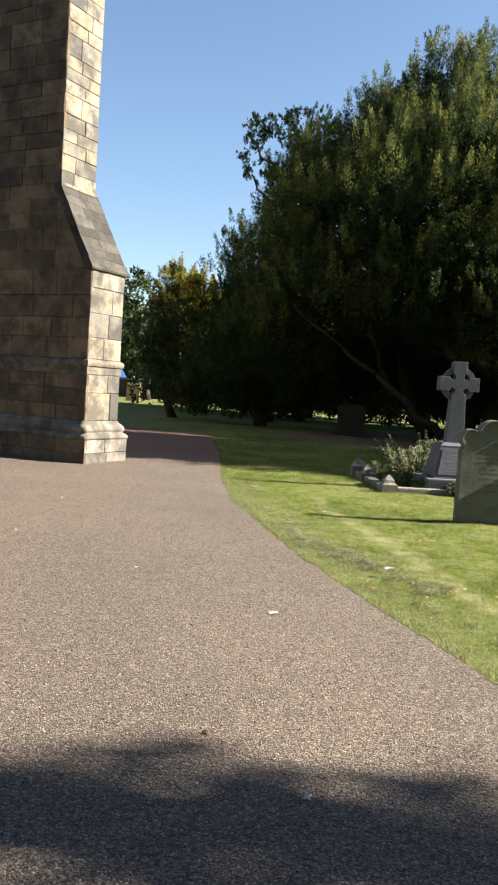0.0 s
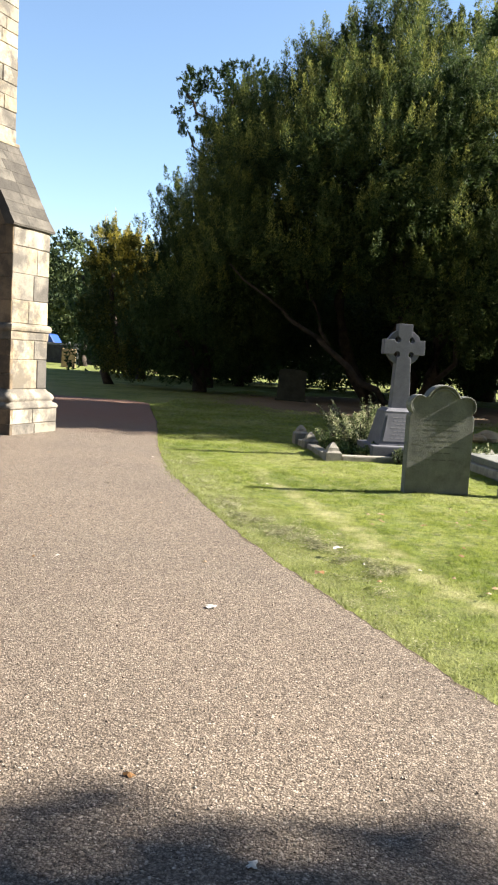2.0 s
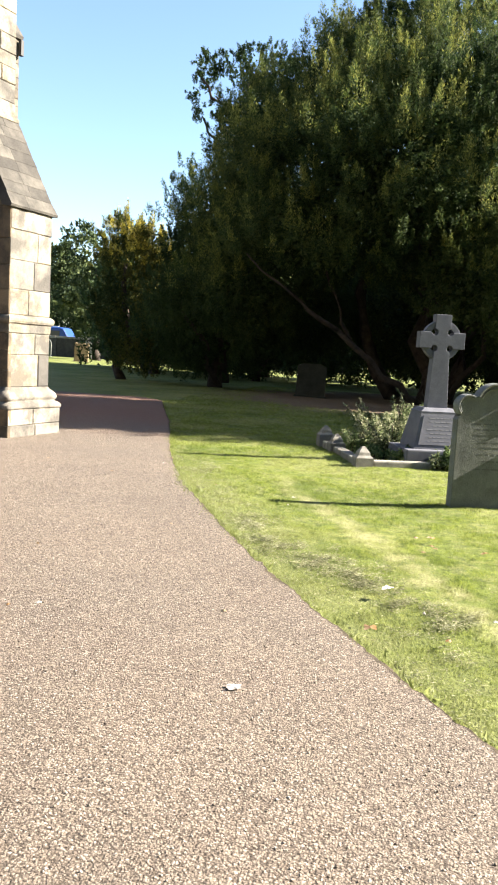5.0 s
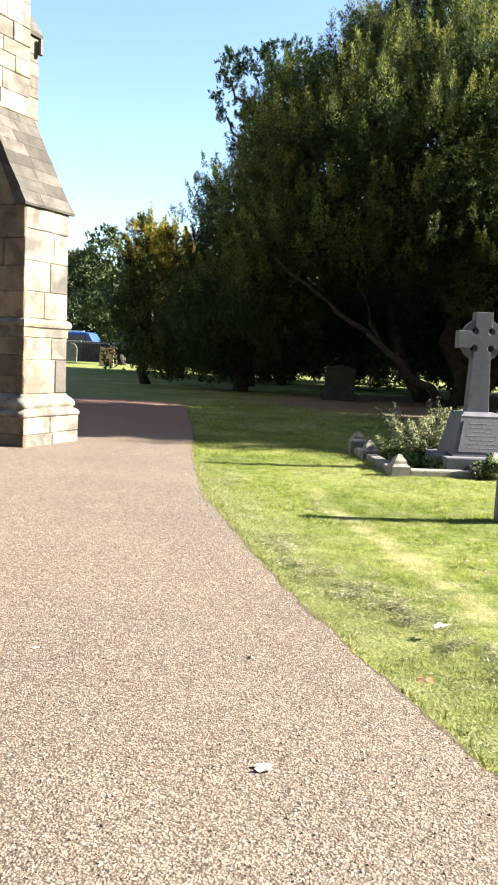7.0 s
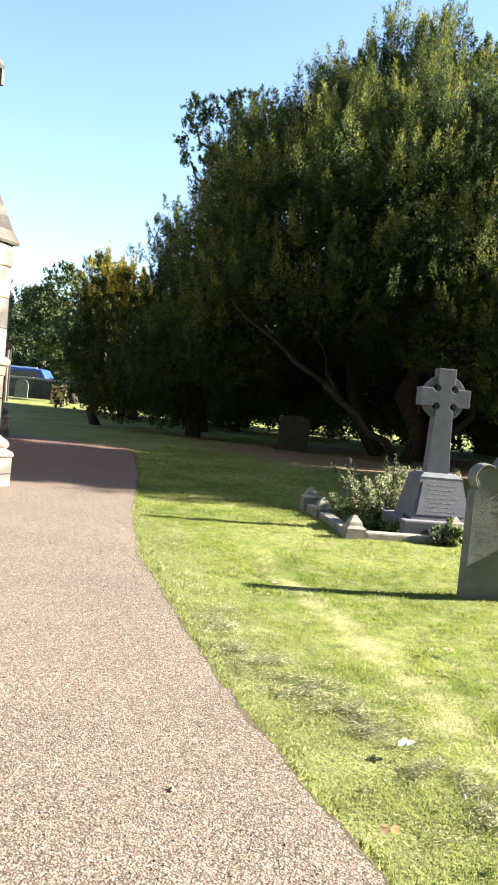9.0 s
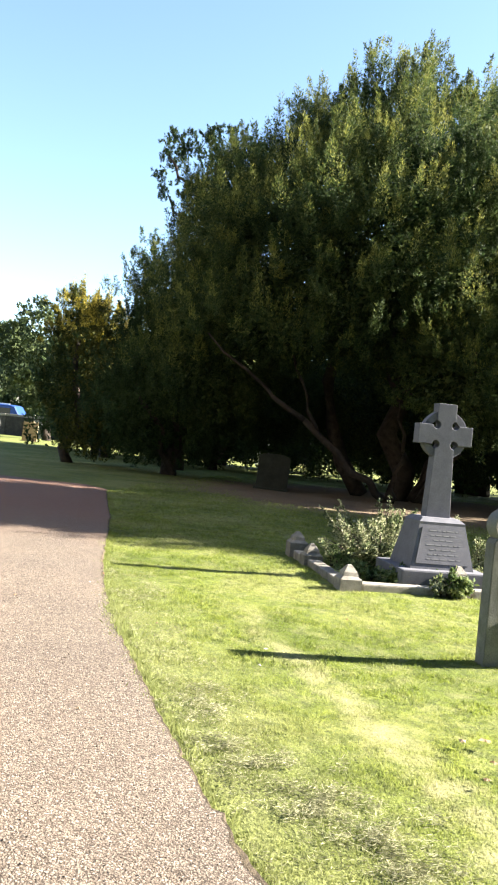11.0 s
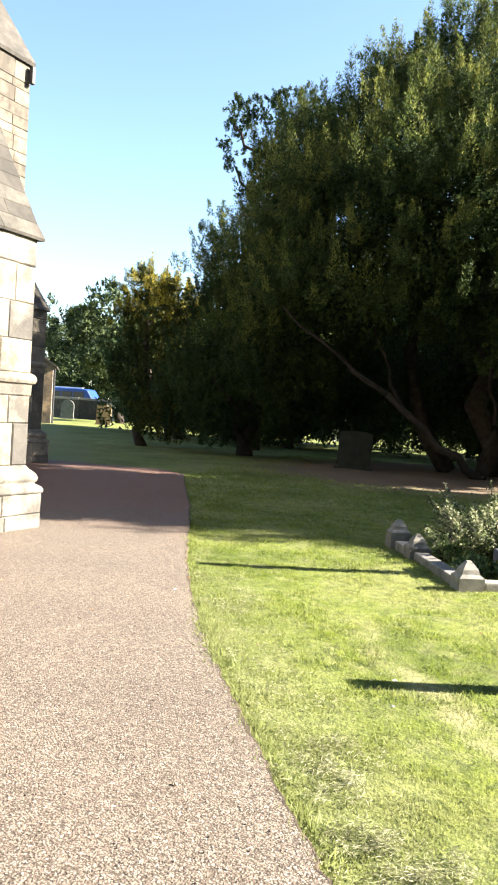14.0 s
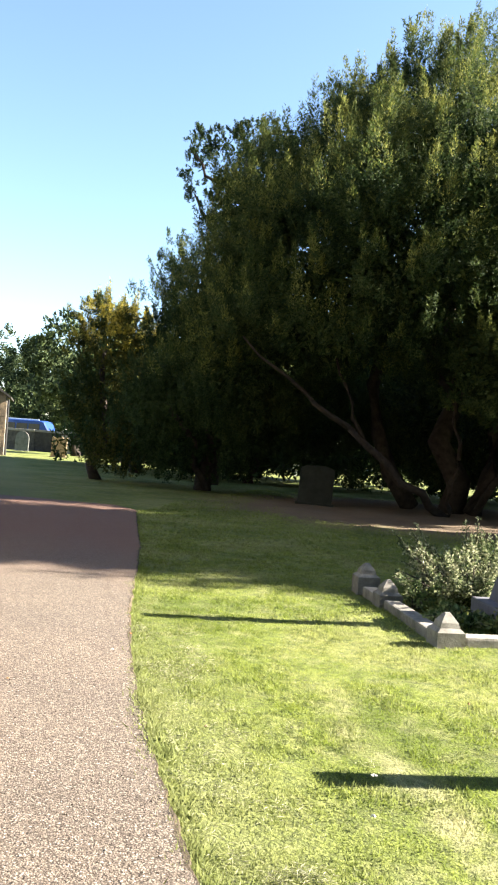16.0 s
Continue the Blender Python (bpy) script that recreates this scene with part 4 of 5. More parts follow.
# great yew: places below are relative to its base
YX, YY = -0.6, 28.5
tree("yew_tree", "huge dark yew with upright sprays and low spreading limbs", (YX, YY, 0),
     [((0.9, 1.2, -0.1), (0.3, 1.4, 7), 0.4, 0.18), ((0.75, -0.4, -0.1), (-1.9, -1.3, 2.15), 0.13, 0.09), ((-1.9, -1.3, 2.15), (-4.7, -2.3, 4.3), 0.09, 0.02),
      ((-1.5, -1.2, 1.85), (-2.3, -1.9, 3.9), 0.07, 0.03), ((0.8, -0.5, -0.1), (0.95, -1.0, 1.5), 0.08, 0.06), ((0.95, -1.0, 1.5), (0.7, -1.9, 4.6), 0.06, 0.03),
      ((-0.2, 1.6, 0), (-2.4, 1.5, 8), 0.28, 0.1), ((1.5, 0.9, 0), (3.2, 0.6, 8), 0.3, 0.1), ((1.6, 0.2, 0.2), (4.2, -1.5, 5), 0.11, 0.05)],
     [(-0.3, 0.5, 8.9, 3.3, 3.4, 3.9), (-3.4, -0.5, 7.2, 2.6, 2.8, 3.4), (1.9, -0.6, 7.8, 2.5, 3.2, 3.9), (-0.4, -2.8, 6.9, 3.2, 2.2, 3.2),
      (-5.0, 0.6, 4.4, 2.4, 2.4, 3.0), (5.0, 0.2, 5.2, 2.6, 3.2, 3.4), (2.6, -2.6, 3.9, 2.8, 1.7, 2.3), (-2.6, -2.0, 5.2, 2.4, 1.7, 2.0), (-5.0, 0.2, 8.0, 1.5, 1.6, 2.0),
      (1.5, 3.0, 2.8, 4.2, 1.8, 2.6), (-2.6, 0.2, 10.2, 0.8, 0.8, 2.3), (-0.9, 0.4, 11.2, 0.7, 0.7, 2.3), (0.6, 0.2, 11.3, 0.7, 0.7, 2.3), (1.9, -0.2, 10.5, 0.8, 0.8, 2.4), (-4.3, 0.0, 8.6, 0.7, 0.7, 1.8)], M_YEW, 21, 0.75, (1.2, 0.62), 820, 420, (0.088, 0.03), columns=(170, 1.1, 10, 230, M_YEWTIP, -0.3, slice(None)), far=True, depth=(0.62, 0.90))
tree("yew_tree", "dark dense yew with branches down to the grass", (-7.4, 31.0, 0),
     [((0, 0, -0.1), (0.2, 0, 5), 0.3, 0.1), ((0.2, -0.1, 0), (-1.2, -0.8, 3), 0.14, 0.06)],
     [(0, 0, 3.4, 2.0, 2.2, 3.0), (0.4, 0, 5.8, 1.6, 1.6, 2.2), (-1.1, 0, 5.6, 0.85, 1.0, 1.9), (-1.5, 0.1, 6.8, 0.4, 0.42, 1.1), (-1.4, -0.6, 1.9, 1.3, 1.4, 1.8), (1.4, -0.8, 2.2, 1.8, 1.4, 1.7), (3.4, 0.4, 2.6, 1.6, 1.4, 1.6)],
     M_YEWDARK, 22, 1.2, (1.2, 0.42), 560, 320, (0.09, 0.032), columns=(90, 0.85, 9, 130, M_YEWDARK, -0.2, slice(None)), far=True, depth=(0.66, 0.92))
tree("golden_yew", "upright golden yew with yellow tips", (-11.5, 32.0, 0),
     [((0, 0, -0.1), (0, 0, 4.5), 0.22, 0.08)],
     [(0.2, 0, 2.7, 1.5, 1.5, 2.5), (-0.7, 0.1, 3.0, 0.8, 0.9, 1.9), (0.9, -0.3, 0.9, 1.1, 1.2, 0.9), (1.3, 0.2, 3.0, 1.2, 1.3, 2.7), (-0.2, 0, 4.9, 0.65, 0.7, 1.4), (0.9, 0.1, 4.9, 0.6, 0.7, 1.3), (-0.25, -0.2, 5.4, 0.35, 0.4, 1.0)],
     M_GOLD, 23, 1.8, (0.9, 0.3), 380, 340, (0.085, 0.032), columns=(38, 0.62, 10, 150, M_GOLDTIP, -0.1, slice(4, 7)), far=True, depth=(0.55, 0.82))
tree("pine_tree", "tall pine with an open flat-topped crown behind the yew", (-8.15, 35.0, 0),
     [((0, 0, -0.1), (0.4, 0.2, 12.2), 0.28, 0.1), ((0.3, 0, 10.1), (-1.5, -0.4, 12.3), 0.1, 0.04), ((0.3, 0, 9.0), (-1.4, -0.2, 10.8), 0.08, 0.03)],
     [(-0.6, 0, 12.75, 1.25, 1.1, 0.45), (-1.65, 0, 11.7, 0.38, 0.5, 0.9), (0.95, 0, 12.6, 1.3, 1.2, 0.85), (1.1, 0, 9.9, 1.5, 1.5, 1.6), (-0.6, 0, 10.5, 0.5, 0.7, 0.6), (1.9, 0, 11.0, 1.6, 1.4, 2.1)], M_YEWDARK, 24, 4.2, (0.5, 0.22), 260, 120, (0.075, 0.028), far=True)
tree("lime_tree", "tall broadleaf tree behind the yew", (3.5, 40.5, 0),
     [((0, 0, -0.1), (0, 0, 12), 0.4, 0.12)],
     [(0, 0, 14.4, 1.5, 1.5, 3.0), (-0.4, 0, 11.5, 1.8, 1.8, 2.6), (0.3, 0, 8.5, 1.9, 1.9, 2.6)], M_BROAD, 25, 1.6, (0.9, 0.5), 120, 60, (0.2, 0.13))
# two yews added to keep sun off the far lawn
tree("yew_tree", "dark yew added among the far graves for shade", (-7.5, 38.5, 0), [((0, 0, -0.1), (0.2, 0, 5), 0.3, 0.1)],
     [(0, 0, 4.8, 2.6, 2.6, 4.0), (-2.0, 0.5, 3.4, 2.0, 2.0, 2.6), (2.5, 0.5, 4.0, 2.0, 2.0, 2.6), (-1.6, -0.8, 1.0, 1.7, 1.2, 1.0), (1.9, -0.8, 1.0, 1.9, 1.2, 1.0), (4.6, 0, 1.1, 1.6, 1.2, 1.0)], M_YEWDARK, 32, 1.0, (1.6, 0.5), 150, 80, (0.24, 0.08), far=True)
tree("yew_tree", "dark yew added among the far graves for shade", (-13.0, 40.0, 0), [((0, 0, -0.1), (0.2, 0, 4), 0.3, 0.1)],
     [(0, 0, 3.8, 2.2, 2.4, 2.8), (1.6, 0.5, 3.4, 1.8, 2.0, 2.8), (1.9, -0.8, 1.0, 1.4, 1.2, 1.0)], M_YEWDARK, 33, 1.0, (1.4, 0.5), 150, 80, (0.24, 0.08), far=True)
# out-of-view trees to the side of the walk, placed to shade the path
tree("yew_tree", "broad yew beside the lawn", (9.4, 22.6, 0),
     [((0, 0, -0.1), (0.2, 0, 9), 0.45, 0.15)],
     [(0, 0, 8.6, 4.0, 3.3, 5.6), (-1.6, 0.3, 11.5, 2.6, 2.4, 3.2), (3.5, 0.8, 9.5, 3.6, 3.2, 5.0), (0.5, 0, 4.6, 3.4, 3.0, 3.2)], M_YEWDARK, 26, 0.9, (1.8, 0.55), 130, 50, (0.26, 0.12), far=True)
tree("yew_tree", "unseen broad yew that shades the near path", (15.5, 2.95, 0),
     [((0, 0, -0.1), (0.2, 0, 7), 0.45, 0.15)],
     [(0, 0.3, 6.3, 3.8, 4.6, 4.4), (-1.5, -1.5, 5.5, 2.6, 2.6, 3.0), (0.5, -2.5, 9.0, 3.6, 3.3, 5.0)], M_YEWDARK, 27, 1.0, (1.6, 0.7), 200, 300, (0.26, 0.12), far=True)
# made-up yew that only takes sky light off the near path
tree("yew_tree", "unseen broad yew that shades the near path", (8.5, -2.2, 0),
     [((0, 0, -0.1), (0.2, 0, 6), 0.4, 0.15)],
     [(0, 0, 6.0, 3.6, 3.2, 4.6), (-2.0, -1.2, 5.0, 2.4, 2.2, 3.4), (2.5, -1.0, 6.5, 3.0, 3.0, 4.4)], M_YEWDARK, 30, 0.8, (1.8, 0.7), 140, 120, (0.3, 0.15), far=True)
# yews added to shade the ground behind the graves and hide lit grass
tree("yew_tree", "broad dark yew added behind the graves for shade", (10.5, 33.0, 0),
     [((0, 0, -0.1), (0.2, 0, 7), 0.45, 0.15)],
     [(0, 0, 7.0, 4.0, 4.2, 5.2), (3.5, 2.5, 7.5, 3.5, 4.0, 5.0), (-1.5, 4.5, 6.5, 3.5, 3.5, 5.0), (-2.0, 0, 3.0, 2.5, 3.0, 2.4)], M_YEWDARK, 28, 0.8, (1.8, 0.55), 120, 70, (0.28, 0.13), far=True)
tree("yew_tree", "broad dark yew added behind the graves for shade", (4.0, 40.0, 0),
     [((0, 0, -0.1), (0.2, 0, 7), 0.45, 0.15)],
     [(0, 0, 6.5, 4.5, 4.0, 4.8), (-4.0, 1.0, 5.5, 3.0, 3.0, 3.6), (4.5, 2.0, 6.5, 3.5, 3.5, 4.6), (-3.6, -2.5, 1.9, 2.6, 1.6, 1.9), (0, -3.0, 2.0, 3.0, 1.6, 2.0), (4.0, -3.0, 2.0, 3.0, 1.6, 2.0)], M_YEWDARK, 29, 0.8, (1.8, 0.55), 120, 70, (0.28, 0.13), far=True)
# more added yews, to shade farther ground and close bright gaps
for i, (x, y, h) in enumerate([(-8.5, 45.0, 9.0), (-2.0, 46.0, 11.0), (-15.5, 45.5, 6.5)]):
    tree("yew_tree", "dark yew added among the far graves for shade", (x, y, 0), [((0, 0, -0.1), (0.2, 0, h * 0.6), 0.3, 0.1)],
         [(0, 0, h * 0.52, 2.6, 2.6, h * 0.42), (-1.8, 0.5, h * 0.45, 2.0, 2.0, h * 0.3), (2.0, 0.5, h * 0.5, 2.0, 2.0, h * 0.32), (-1.0, -0.8, 0.9, 1.8, 1.2, 0.9), (1.9, -0.6, 0.9, 1.7, 1.2, 0.9)], M_YEWDARK, 90 + i, 0.9, (1.6, 0.5), 130, 80, (0.26, 0.1), far=True)
# tall tree belt, unseen, added behind walk and beyond lawn to block sky light
rng_belt = np.random.default_rng(77)
for i, (x, y) in enumerate([(-20, -9), (-13, -11), (-6, -9), (1, -11), (8, -9), (15, -10), (24, -6), (26, 29), (24, 38)]):
    lob = [(rng_belt.uniform(-1.5, 1.5), rng_belt.uniform(-1.5, 1.5), z, 4.6 - 0.1 * z, 4.4 - 0.1 * z, 3.6) for z in (4.0, 8.5, 13.0, 16.5)]
    tree("broadleaf_tree", "unseen tall dense broadleaf tree added to block sky light", (x, y, 0), [((0, 0, -0.1), (0, 0, 9), 0.4, 0.15)], lob, M_BROAD, 80 + i, 0.35, (2.0, 1.0), 48, 10, (0.8, 0.6), far=True)
# far broadleaf trees along the road
rng_far = np.random.default_rng(31)
for i, (x, y, h, r) in enumerate([(-46, 92, 13, 6), (-38, 88, 11, 5), (-31, 90, 12.5, 5.5), (-24, 86, 10, 5), (-16, 90, 12, 6), (-8, 88, 11, 6), (1, 90, 12, 6), (10, 86, 12, 6), (19, 90, 13, 6), (-55, 95, 14, 6), (-24, 58, 10.5, 3.2)]):
    k = r * 0.62
    lob = [(rng_far.uniform(-k, k), rng_far.uniform(-k, k), h * 0.62 + rng_far.uniform(-0.22, 0.22) * h, r * rng_far.uniform(0.4, 0.65), r * 0.5, h * rng_far.uniform(0.16, 0.26)) for _ in range(6)]
    lob += [(0, 0, h * 0.42, r * 0.9, r * 0.6, h * 0.2)] if y < 70 else [(-0.5 * r, 0, h * 0.24, r * 0.75, r * 0.6, h * 0.26), (0.5 * r, 0, h * 0.26, r * 0.75, r * 0.6, h * 0.26)]
    tree("broadleaf_tree", "distant green broadleaf tree along the road", (x, y, 0), [((0, 0, -0.1), (0, 0, h * 0.7), 0.35, 0.12)], lob, M_FARLEAF, 40 + i, 0.3, (1.4, 0.9), 110, 8, (0.28, 0.2), far=True)


for x in (-44, -39.5, -35, -30.5, -26, -21.5):
    tree("hedge", "dark dense hedge along the road beyond the wall", (x, 78.0, 0), [((0, 0, -0.1), (0, 0, 2.5), 0.1, 0.05)],
         [(-1.3, 0, 2.2, 1.8, 1.0, 2.4), (1.3, 0, 2.4, 1.8, 1.0, 2.5), (0, 0.5, 4.2, 2.2, 1.0, 1.8)], M_FARLEAF, 300 + int(x), 0.5, (1.2, 0.8), 90, 60, (0.3, 0.2), far=True, category="hedge")


# ---- shrubs ----
def shrub(name, label, base, r, h, sprigs, seed, material, n=160, size=(0.045, 0.022)):
    rng = np.random.default_rng(seed)
    e = empty(name, pose(*base), label, "shrub")
    P, A = [], []
    bm = bmesh.new()
    for i in range(sprigs):
        a = rng.uniform(0, 2 * math.pi)
        out = rng.uniform(0.1, 1.0) * r
        hh = h * (rng.uniform(0.35, 0.95) if i % 4 else rng.uniform(0.9, 1.45)) * (1 - 0.35 * out / r)
        p0 = np.array((math.cos(a) * out * 0.35, math.sin(a) * out * 0.35, 0))
        p1 = np.array((math.cos(a) * out, math.sin(a) * out, hh))
        tube([p0, (p0 + p1) / 2 + (0, 0, 0.05), p1], [0.012, 0.008, 0.003], 4, bm)
        t = rng.uniform(0.15, 1.0, n)[:, None] if i % 4 else rng.uniform(0.1, 1.0, n)[:, None] ** 0.8
        d = p1 - p0
        q = p0 + d * t + rng.normal(scale=0.045, size=(n, 3)) * (1.25 - t)
        P.append(q)
        A.append(d / np.linalg.norm(d) * 0.5 + rng.normal(scale=0.7, size=(n, 3)))
    part("woody_stem", bm, M_BARK, e)
    P, A = np.concatenate(P), np.concatenate(A)
    keep = P[:, 2] > 0.02
    leaves("foliage", P[keep], A[keep], size[0], size[1], material, e, rng)
    return e


shrub("shrub", "leafy pale green shrub growing inside the grave kerb", (-0.02, 14.75, 0), 1.08, 0.68, 140, 51, M_BUSH, 170, (0.036, 0.018))
shrub("shrub", "small leafy plant behind the grave cross", (1.25, 14.6, 0), 0.35, 0.5, 30, 52, M_BUSH, 110)
shrub("shrub", "trailing ivy on the grave kerb", (0.62, 12.95, 0), 0.22, 0.13, 10, 53, M_BUSH, 70)
shrub("shrub", "low weeds beside the gravestones", (1.75, 13.3, 0), 0.5, 0.28, 30, 54, M_BUSH, 90)

shrub("shrub", "trailing ivy round the grave post", (0.79, 13.0, 0), 0.15, 0.26, 12, 55, M_IVY, 60, (0.05, 0.04))
rw = random.Random(14)
for i in range(11):
    # spots inside the kerb, in its own axes
    a, b = rw.uniform(0.15, 1.15), rw.uniform(0.2, 1.9)
    if a > 0.5 and b > 0.55:
        b *= 0.3
    wx, wy = -0.34 + a * math.cos(radians(20)) - b * math.sin(radians(20)), 12.68 + a * math.sin(radians(20)) + b * math.cos(radians(20))
    shrub("weed_clump", "low green weeds growing inside the grave kerb", (wx, wy, 0), rw.uniform(0.12, 0.24), rw.uniform(0.10, 0.2), 14, 60 + i, M_IVY, 34, (0.05, 0.03))

# ---- lawn grass ----


def inside_lawn(x, y):
    """True on the lawn side of the path's edge."""
    ex = np.array([p[0] for p in EDGE_LINE])
    ey = np.array([p[1] for p in EDGE_LINE])
    order = np.argsort(ey)
    lim = np.interp(y, ey[order], ex[order])
    return x - lim


def grass():
    rng = np.random.default_rng(61)
    xs, ys, ss = [], [], []
    for x0, x1, y0, y1, dens, s in ((-3.0, 3.0, 4.0, 9.0, 17000, 0.9), (-4.0, 4.0, 9.0, 13.0, 7000, 1.25), (-5.0, 5.0, 13.0, 18.0, 2600, 1.7), (-7.0, 6.0, 18.0, 24.0, 900, 2.4), (-11.0, 7.0, 22.5, 34.0, 260, 3.4)):
        n = int((x1 - x0) * (y1 - y0) * dens)
        x, y = rng.uniform(x0, x1, n), rng.uniform(y0, y1, n)
        x = np.where(x > x1 - 0.3, x + np.abs(rng.normal(scale=1.2, size=n)), x)
        d = inside_lawn(x, y)
        keep = (rng.uniform(0, 1, n) < 0.45 + 1.0 * lumps(x, y, 5.5)) & (d > -0.05 + 0.06 * lumps(x, y, 3.0)) & (d < 20) & (np.hypot(x - 0.2, y - 28.0) + rng.normal(scale=0.8, size=n) > 6.4)
        xs.append(x[keep])
        ys.append(y[keep])
        ss.append(s * np.where(d[keep] < 0.08, 1.25, 1.0) * (0.55 + 0.9 * lumps(x[keep], y[keep], 5.5)))
    el = np.array(EDGE_LINE)
    pick = rng.integers(0, len(el), 34000)
    ex, ey = el[pick, 0] + rng.normal(scale=0.034, size=len(pick)) + 0.016, el[pick, 1] + rng.normal(scale=0.06, size=len(pick))
    ok = (ey > 3.0) & (ey < 15)
    xs.append(ex[ok])
    ys.append(ey[ok])
    ss.append(rng.uniform(1.3, 2.9, ok.sum()) * (0.5 + 0.9 * lumps(ex[ok], ey[ok], 6.0)))
    x, y, s = np.concatenate(xs), np.concatenate(ys), np.concatenate(ss)
    n = len(x)
    pos = np.stack((x, y, turf(x, y)), 1)
    ax = np.stack((rng.normal(scale=0.8, size=n), rng.normal(scale=0.8, size=n), np.ones(n)), 1)
    ob = leaves("grass", pos, ax, 0.0165 * s, 0.0038 * s, M_BLADE, None, rng, 1.5, True)
    tagged(ob, "short mown green grass of the churchyard lawn", "grass", kind="stuff")


grass()


def clippings():
    rng = np.random.default_rng(62)
    P = []
    for cx, cy, l, w, a, n in CLIPS:
        n = int(n * 1.3)
        t, u = rng.normal(size=n) * l, rng.normal(size=n) * w
        P.append(np.stack((cx + t * math.cos(a) - u * math.sin(a), cy + t * math.sin(a) + u * math.cos(a), rng.uniform(0.002, 0.032, n)), 1))
    P = np.concatenate(P)
    P = P[inside_lawn(P[:, 0], P[:, 1]) > 0.0]
    P[:, 2] += turf(P[:, 0], P[:, 1]) + 0.008
    n = len(P)
    A = np.stack((rng.normal(size=n), rng.normal(size=n), rng.normal(size=n) * 0.25), 1)
    ob = leaves("grass_clippings", P, A, 0.028, 0.0026, M_DRY, None, rng)
    tagged(ob, "dry grey-green mown clippings lying on the lawn", "clippings", kind="stuff")


rng_clip = np.random.default_rng(63)
CLIPS = []
WINDROW = [(-1.05, 8.75), (-0.72, 8.05), (-0.22, 7.66), (0.3, 7.2), (0.75, 6.6)]
for _ in range(150):
    k = rng_clip.integers(0, 4)
    f, v = rng_clip.uniform(0, 1), rng_clip.normal() * 0.10
    (xa, ya), (xb, yb) = WINDROW[k], WINDROW[k + 1]
    CLIPS.append((xa + (xb - xa) * f + 0.6 * v, ya + (yb - ya) * f + 0.8 * v, rng_clip.uniform(0.02, 0.06), 0.022, rng_clip.uniform(0, 3), int(rng_clip.uniform(20, 90))))
for _ in range(150):
    # thin dull scatter along the path's edge
    y = rng_clip.uniform(5.0, 12.0)
    CLIPS.append((np.interp(y, [p[1] for p in EDGE], [p[0] for p in EDGE]) + rng_clip.uniform(0.0, 0.55), y, rng_clip.uniform(0.03, 0.10), 0.05, rng_clip.uniform(0, 3), int(rng_clip.uniform(10, 50))))
for _ in range(60):
    CLIPS.append((rng_clip.uniform(-2.0, 2.5), rng_clip.uniform(6, 13), rng_clip.uniform(0.02, 0.06), 0.02, rng_clip.uniform(0, 3), int(rng_clip.uniform(10, 35))))
clippings()


def fallen_leaf(x, y, s, turn, material, label, z=0.015):
    rr = random.Random(int(x * 1000 + y * 77))
    bm = bmesh.new()
    k = 12
    ring = []
    for i in range(k):
        a = 2 * math.pi * i / k
        q = s * (1.0 if i % 3 else 0.62) * rr.uniform(0.8, 1.1)
        ring.append(bm.verts.new((q * math.cos(a), q * 0.75 * math.sin(a), 0.3 * s * rr.uniform(0, 1))))
    c = bm.verts.new((0, 0, 0.012))
    for i in range(k):
        bm.faces.new((c, ring[i], ring[(i + 1) % k]))
    ob = part("fallen_leaf", bm, material)
    ob.matrix_world = pose(x, y, z, 0, 0, turn)
    tagged(ob, label, "leaf", "fallen leaves")


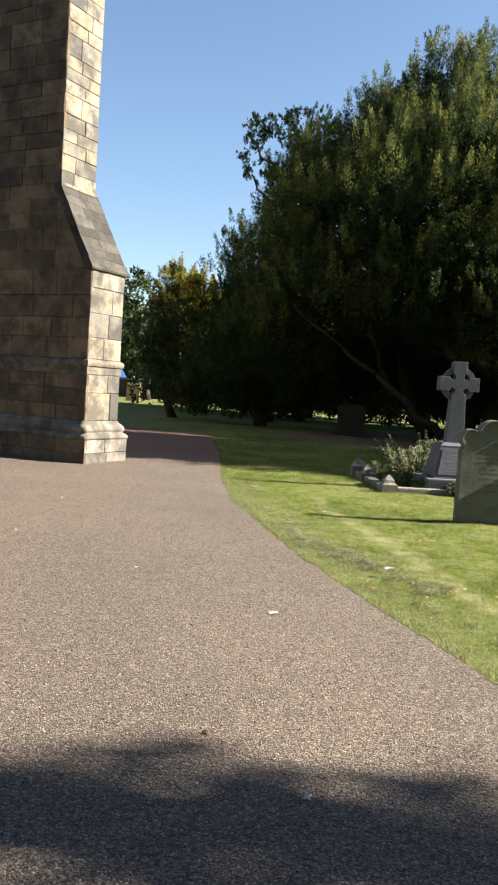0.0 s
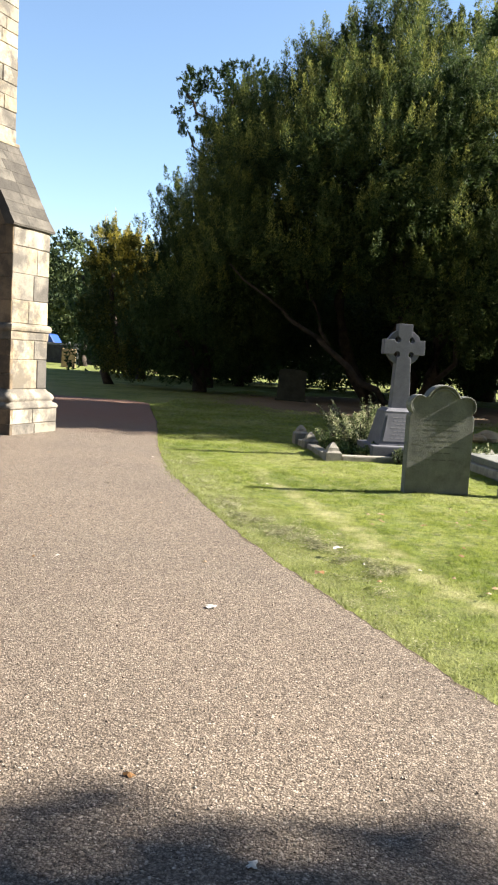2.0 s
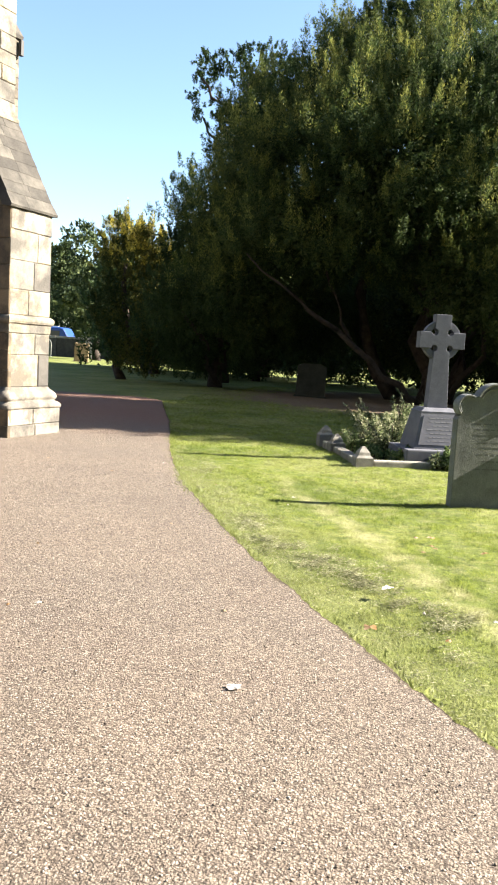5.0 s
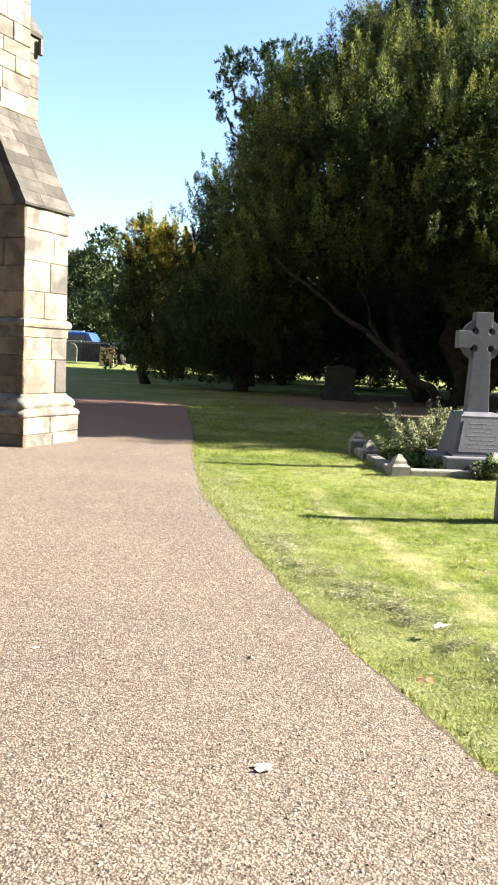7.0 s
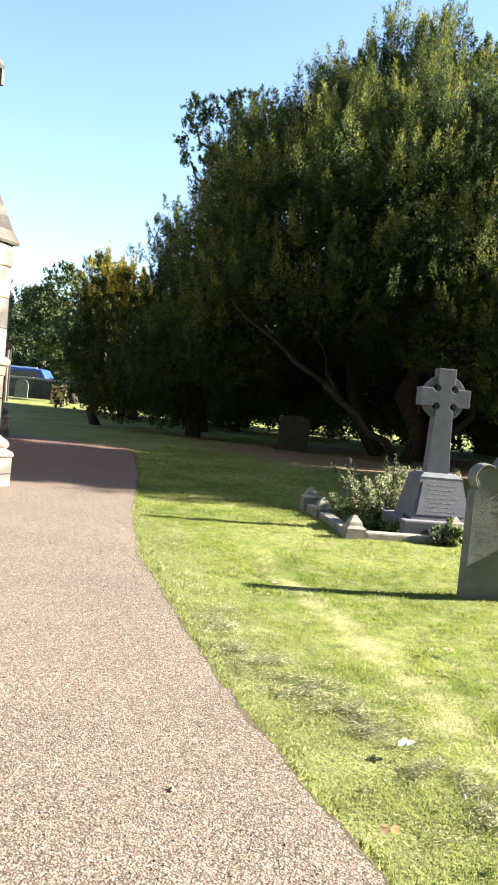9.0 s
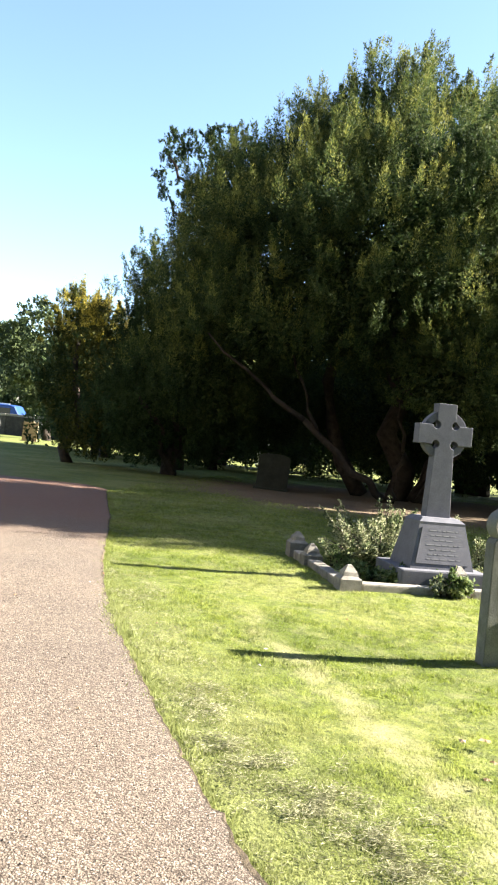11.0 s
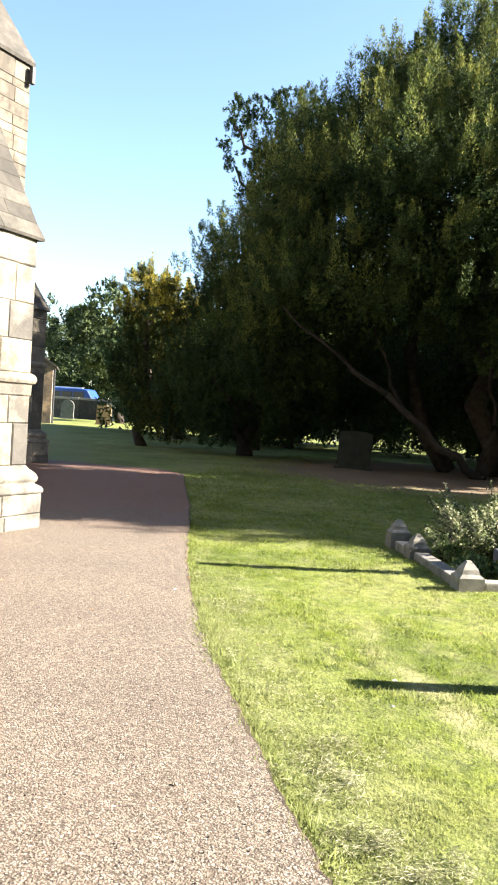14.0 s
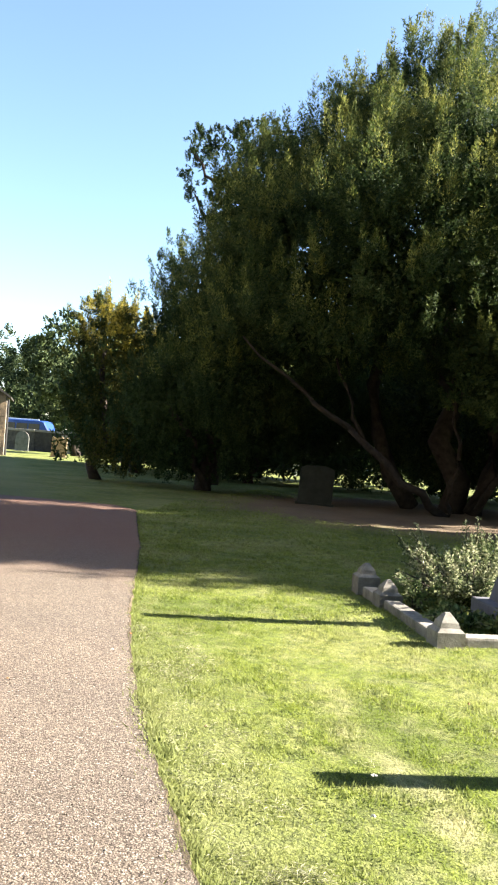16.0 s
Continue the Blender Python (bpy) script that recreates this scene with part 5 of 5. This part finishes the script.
fallen_leaf(-0.24, 5.36, 0.04, 20, M_PALELEAF, "pale dry leaf lying on the path")
fallen_leaf(0.30, 7.02, 0.05, 70, M_PALELEAF, "pale dry leaf lying on the grass", 0.03)
fallen_leaf(0.25, 6.27, 0.045, 10, M_DEADLEAF, "reddish brown leaf lying on the grass", 0.03)
rl = random.Random(9)
for i in range(26):
    y = rl.uniform(3.0, 12.0)
    x = rl.uniform(-3.5, 1.2) - (y - 5) * 0.15
    onlawn = float(inside_lawn(np.array([x]), np.array([y]))[0]) > 0
    fallen_leaf(x, y, rl.uniform(0.012, 0.026), rl.uniform(0, 180), rl.choice((M_DEADLEAF, M_DEADLEAF, M_PALELEAF)), "small dead leaf on the grass" if onlawn else "small dead leaf on the path", 0.03 if onlawn else 0.014)


for i in range(20):
    fallen_leaf(rl.uniform(0.25, 2.0), rl.uniform(6.2, 9.5), rl.uniform(0.02, 0.04), rl.uniform(0, 180), M_DEADLEAF, "brown dead leaf on the grass", 0.024)


def loose_chips():
    """Loose angular chippings on the near stretch of the path."""
    rng = np.random.default_rng(71)
    n = 9000
    x, y = rng.uniform(-3.5, 1.6, n), 2.0 + rng.uniform(0, 1, n) ** 1.4 * 9.0
    keep = inside_lawn(x, y) < -0.02
    x, y = x[keep], y[keep]
    n = len(x)
    s = rng.uniform(0.003, 0.0065, n)
    base = np.array([(1, 0, 0), (-0.5, 0.85, 0.05), (-0.6, -0.8, 0), (0.2, 0.1, 0.9), (-0.1, 0.0, -0.5)])
    a = rng.uniform(0, 2 * np.pi, n)
    ca, sa = np.cos(a)[:, None], np.sin(a)[:, None]
    v = base[None] * rng.uniform(0.7, 1.3, (n, 5, 3)) * s[:, None, None]
    vx, vy = v[:, :, 0] * ca - v[:, :, 1] * sa, v[:, :, 0] * sa + v[:, :, 1] * ca
    co = np.stack((vx + x[:, None], vy + y[:, None], v[:, :, 2] + 0.0135), 2)
    faces = np.array([(0, 1, 3), (1, 2, 3), (2, 0, 3), (1, 0, 4), (2, 1, 4), (0, 2, 4)])
    idx = ((np.arange(n) * 5)[:, None, None] + faces[None]).reshape(-1)
    me = bpy.data.meshes.new("loose_chippings")
    me.vertices.add(n * 5)
    me.vertices.foreach_set("co", co.reshape(-1))
    me.loops.add(n * 18)
    me.loops.foreach_set("vertex_index", idx)
    me.polygons.add(n * 6)
    me.polygons.foreach_set("loop_start", np.arange(n * 6) * 3)
    me.polygons.foreach_set("loop_total", np.full(n * 6, 3))
    me.update()
    ob = link("loose_chippings", me, M_CHIP)
    tagged(ob, "loose pale and brown chippings on the path", "gravel", kind="stuff")


loose_chips()
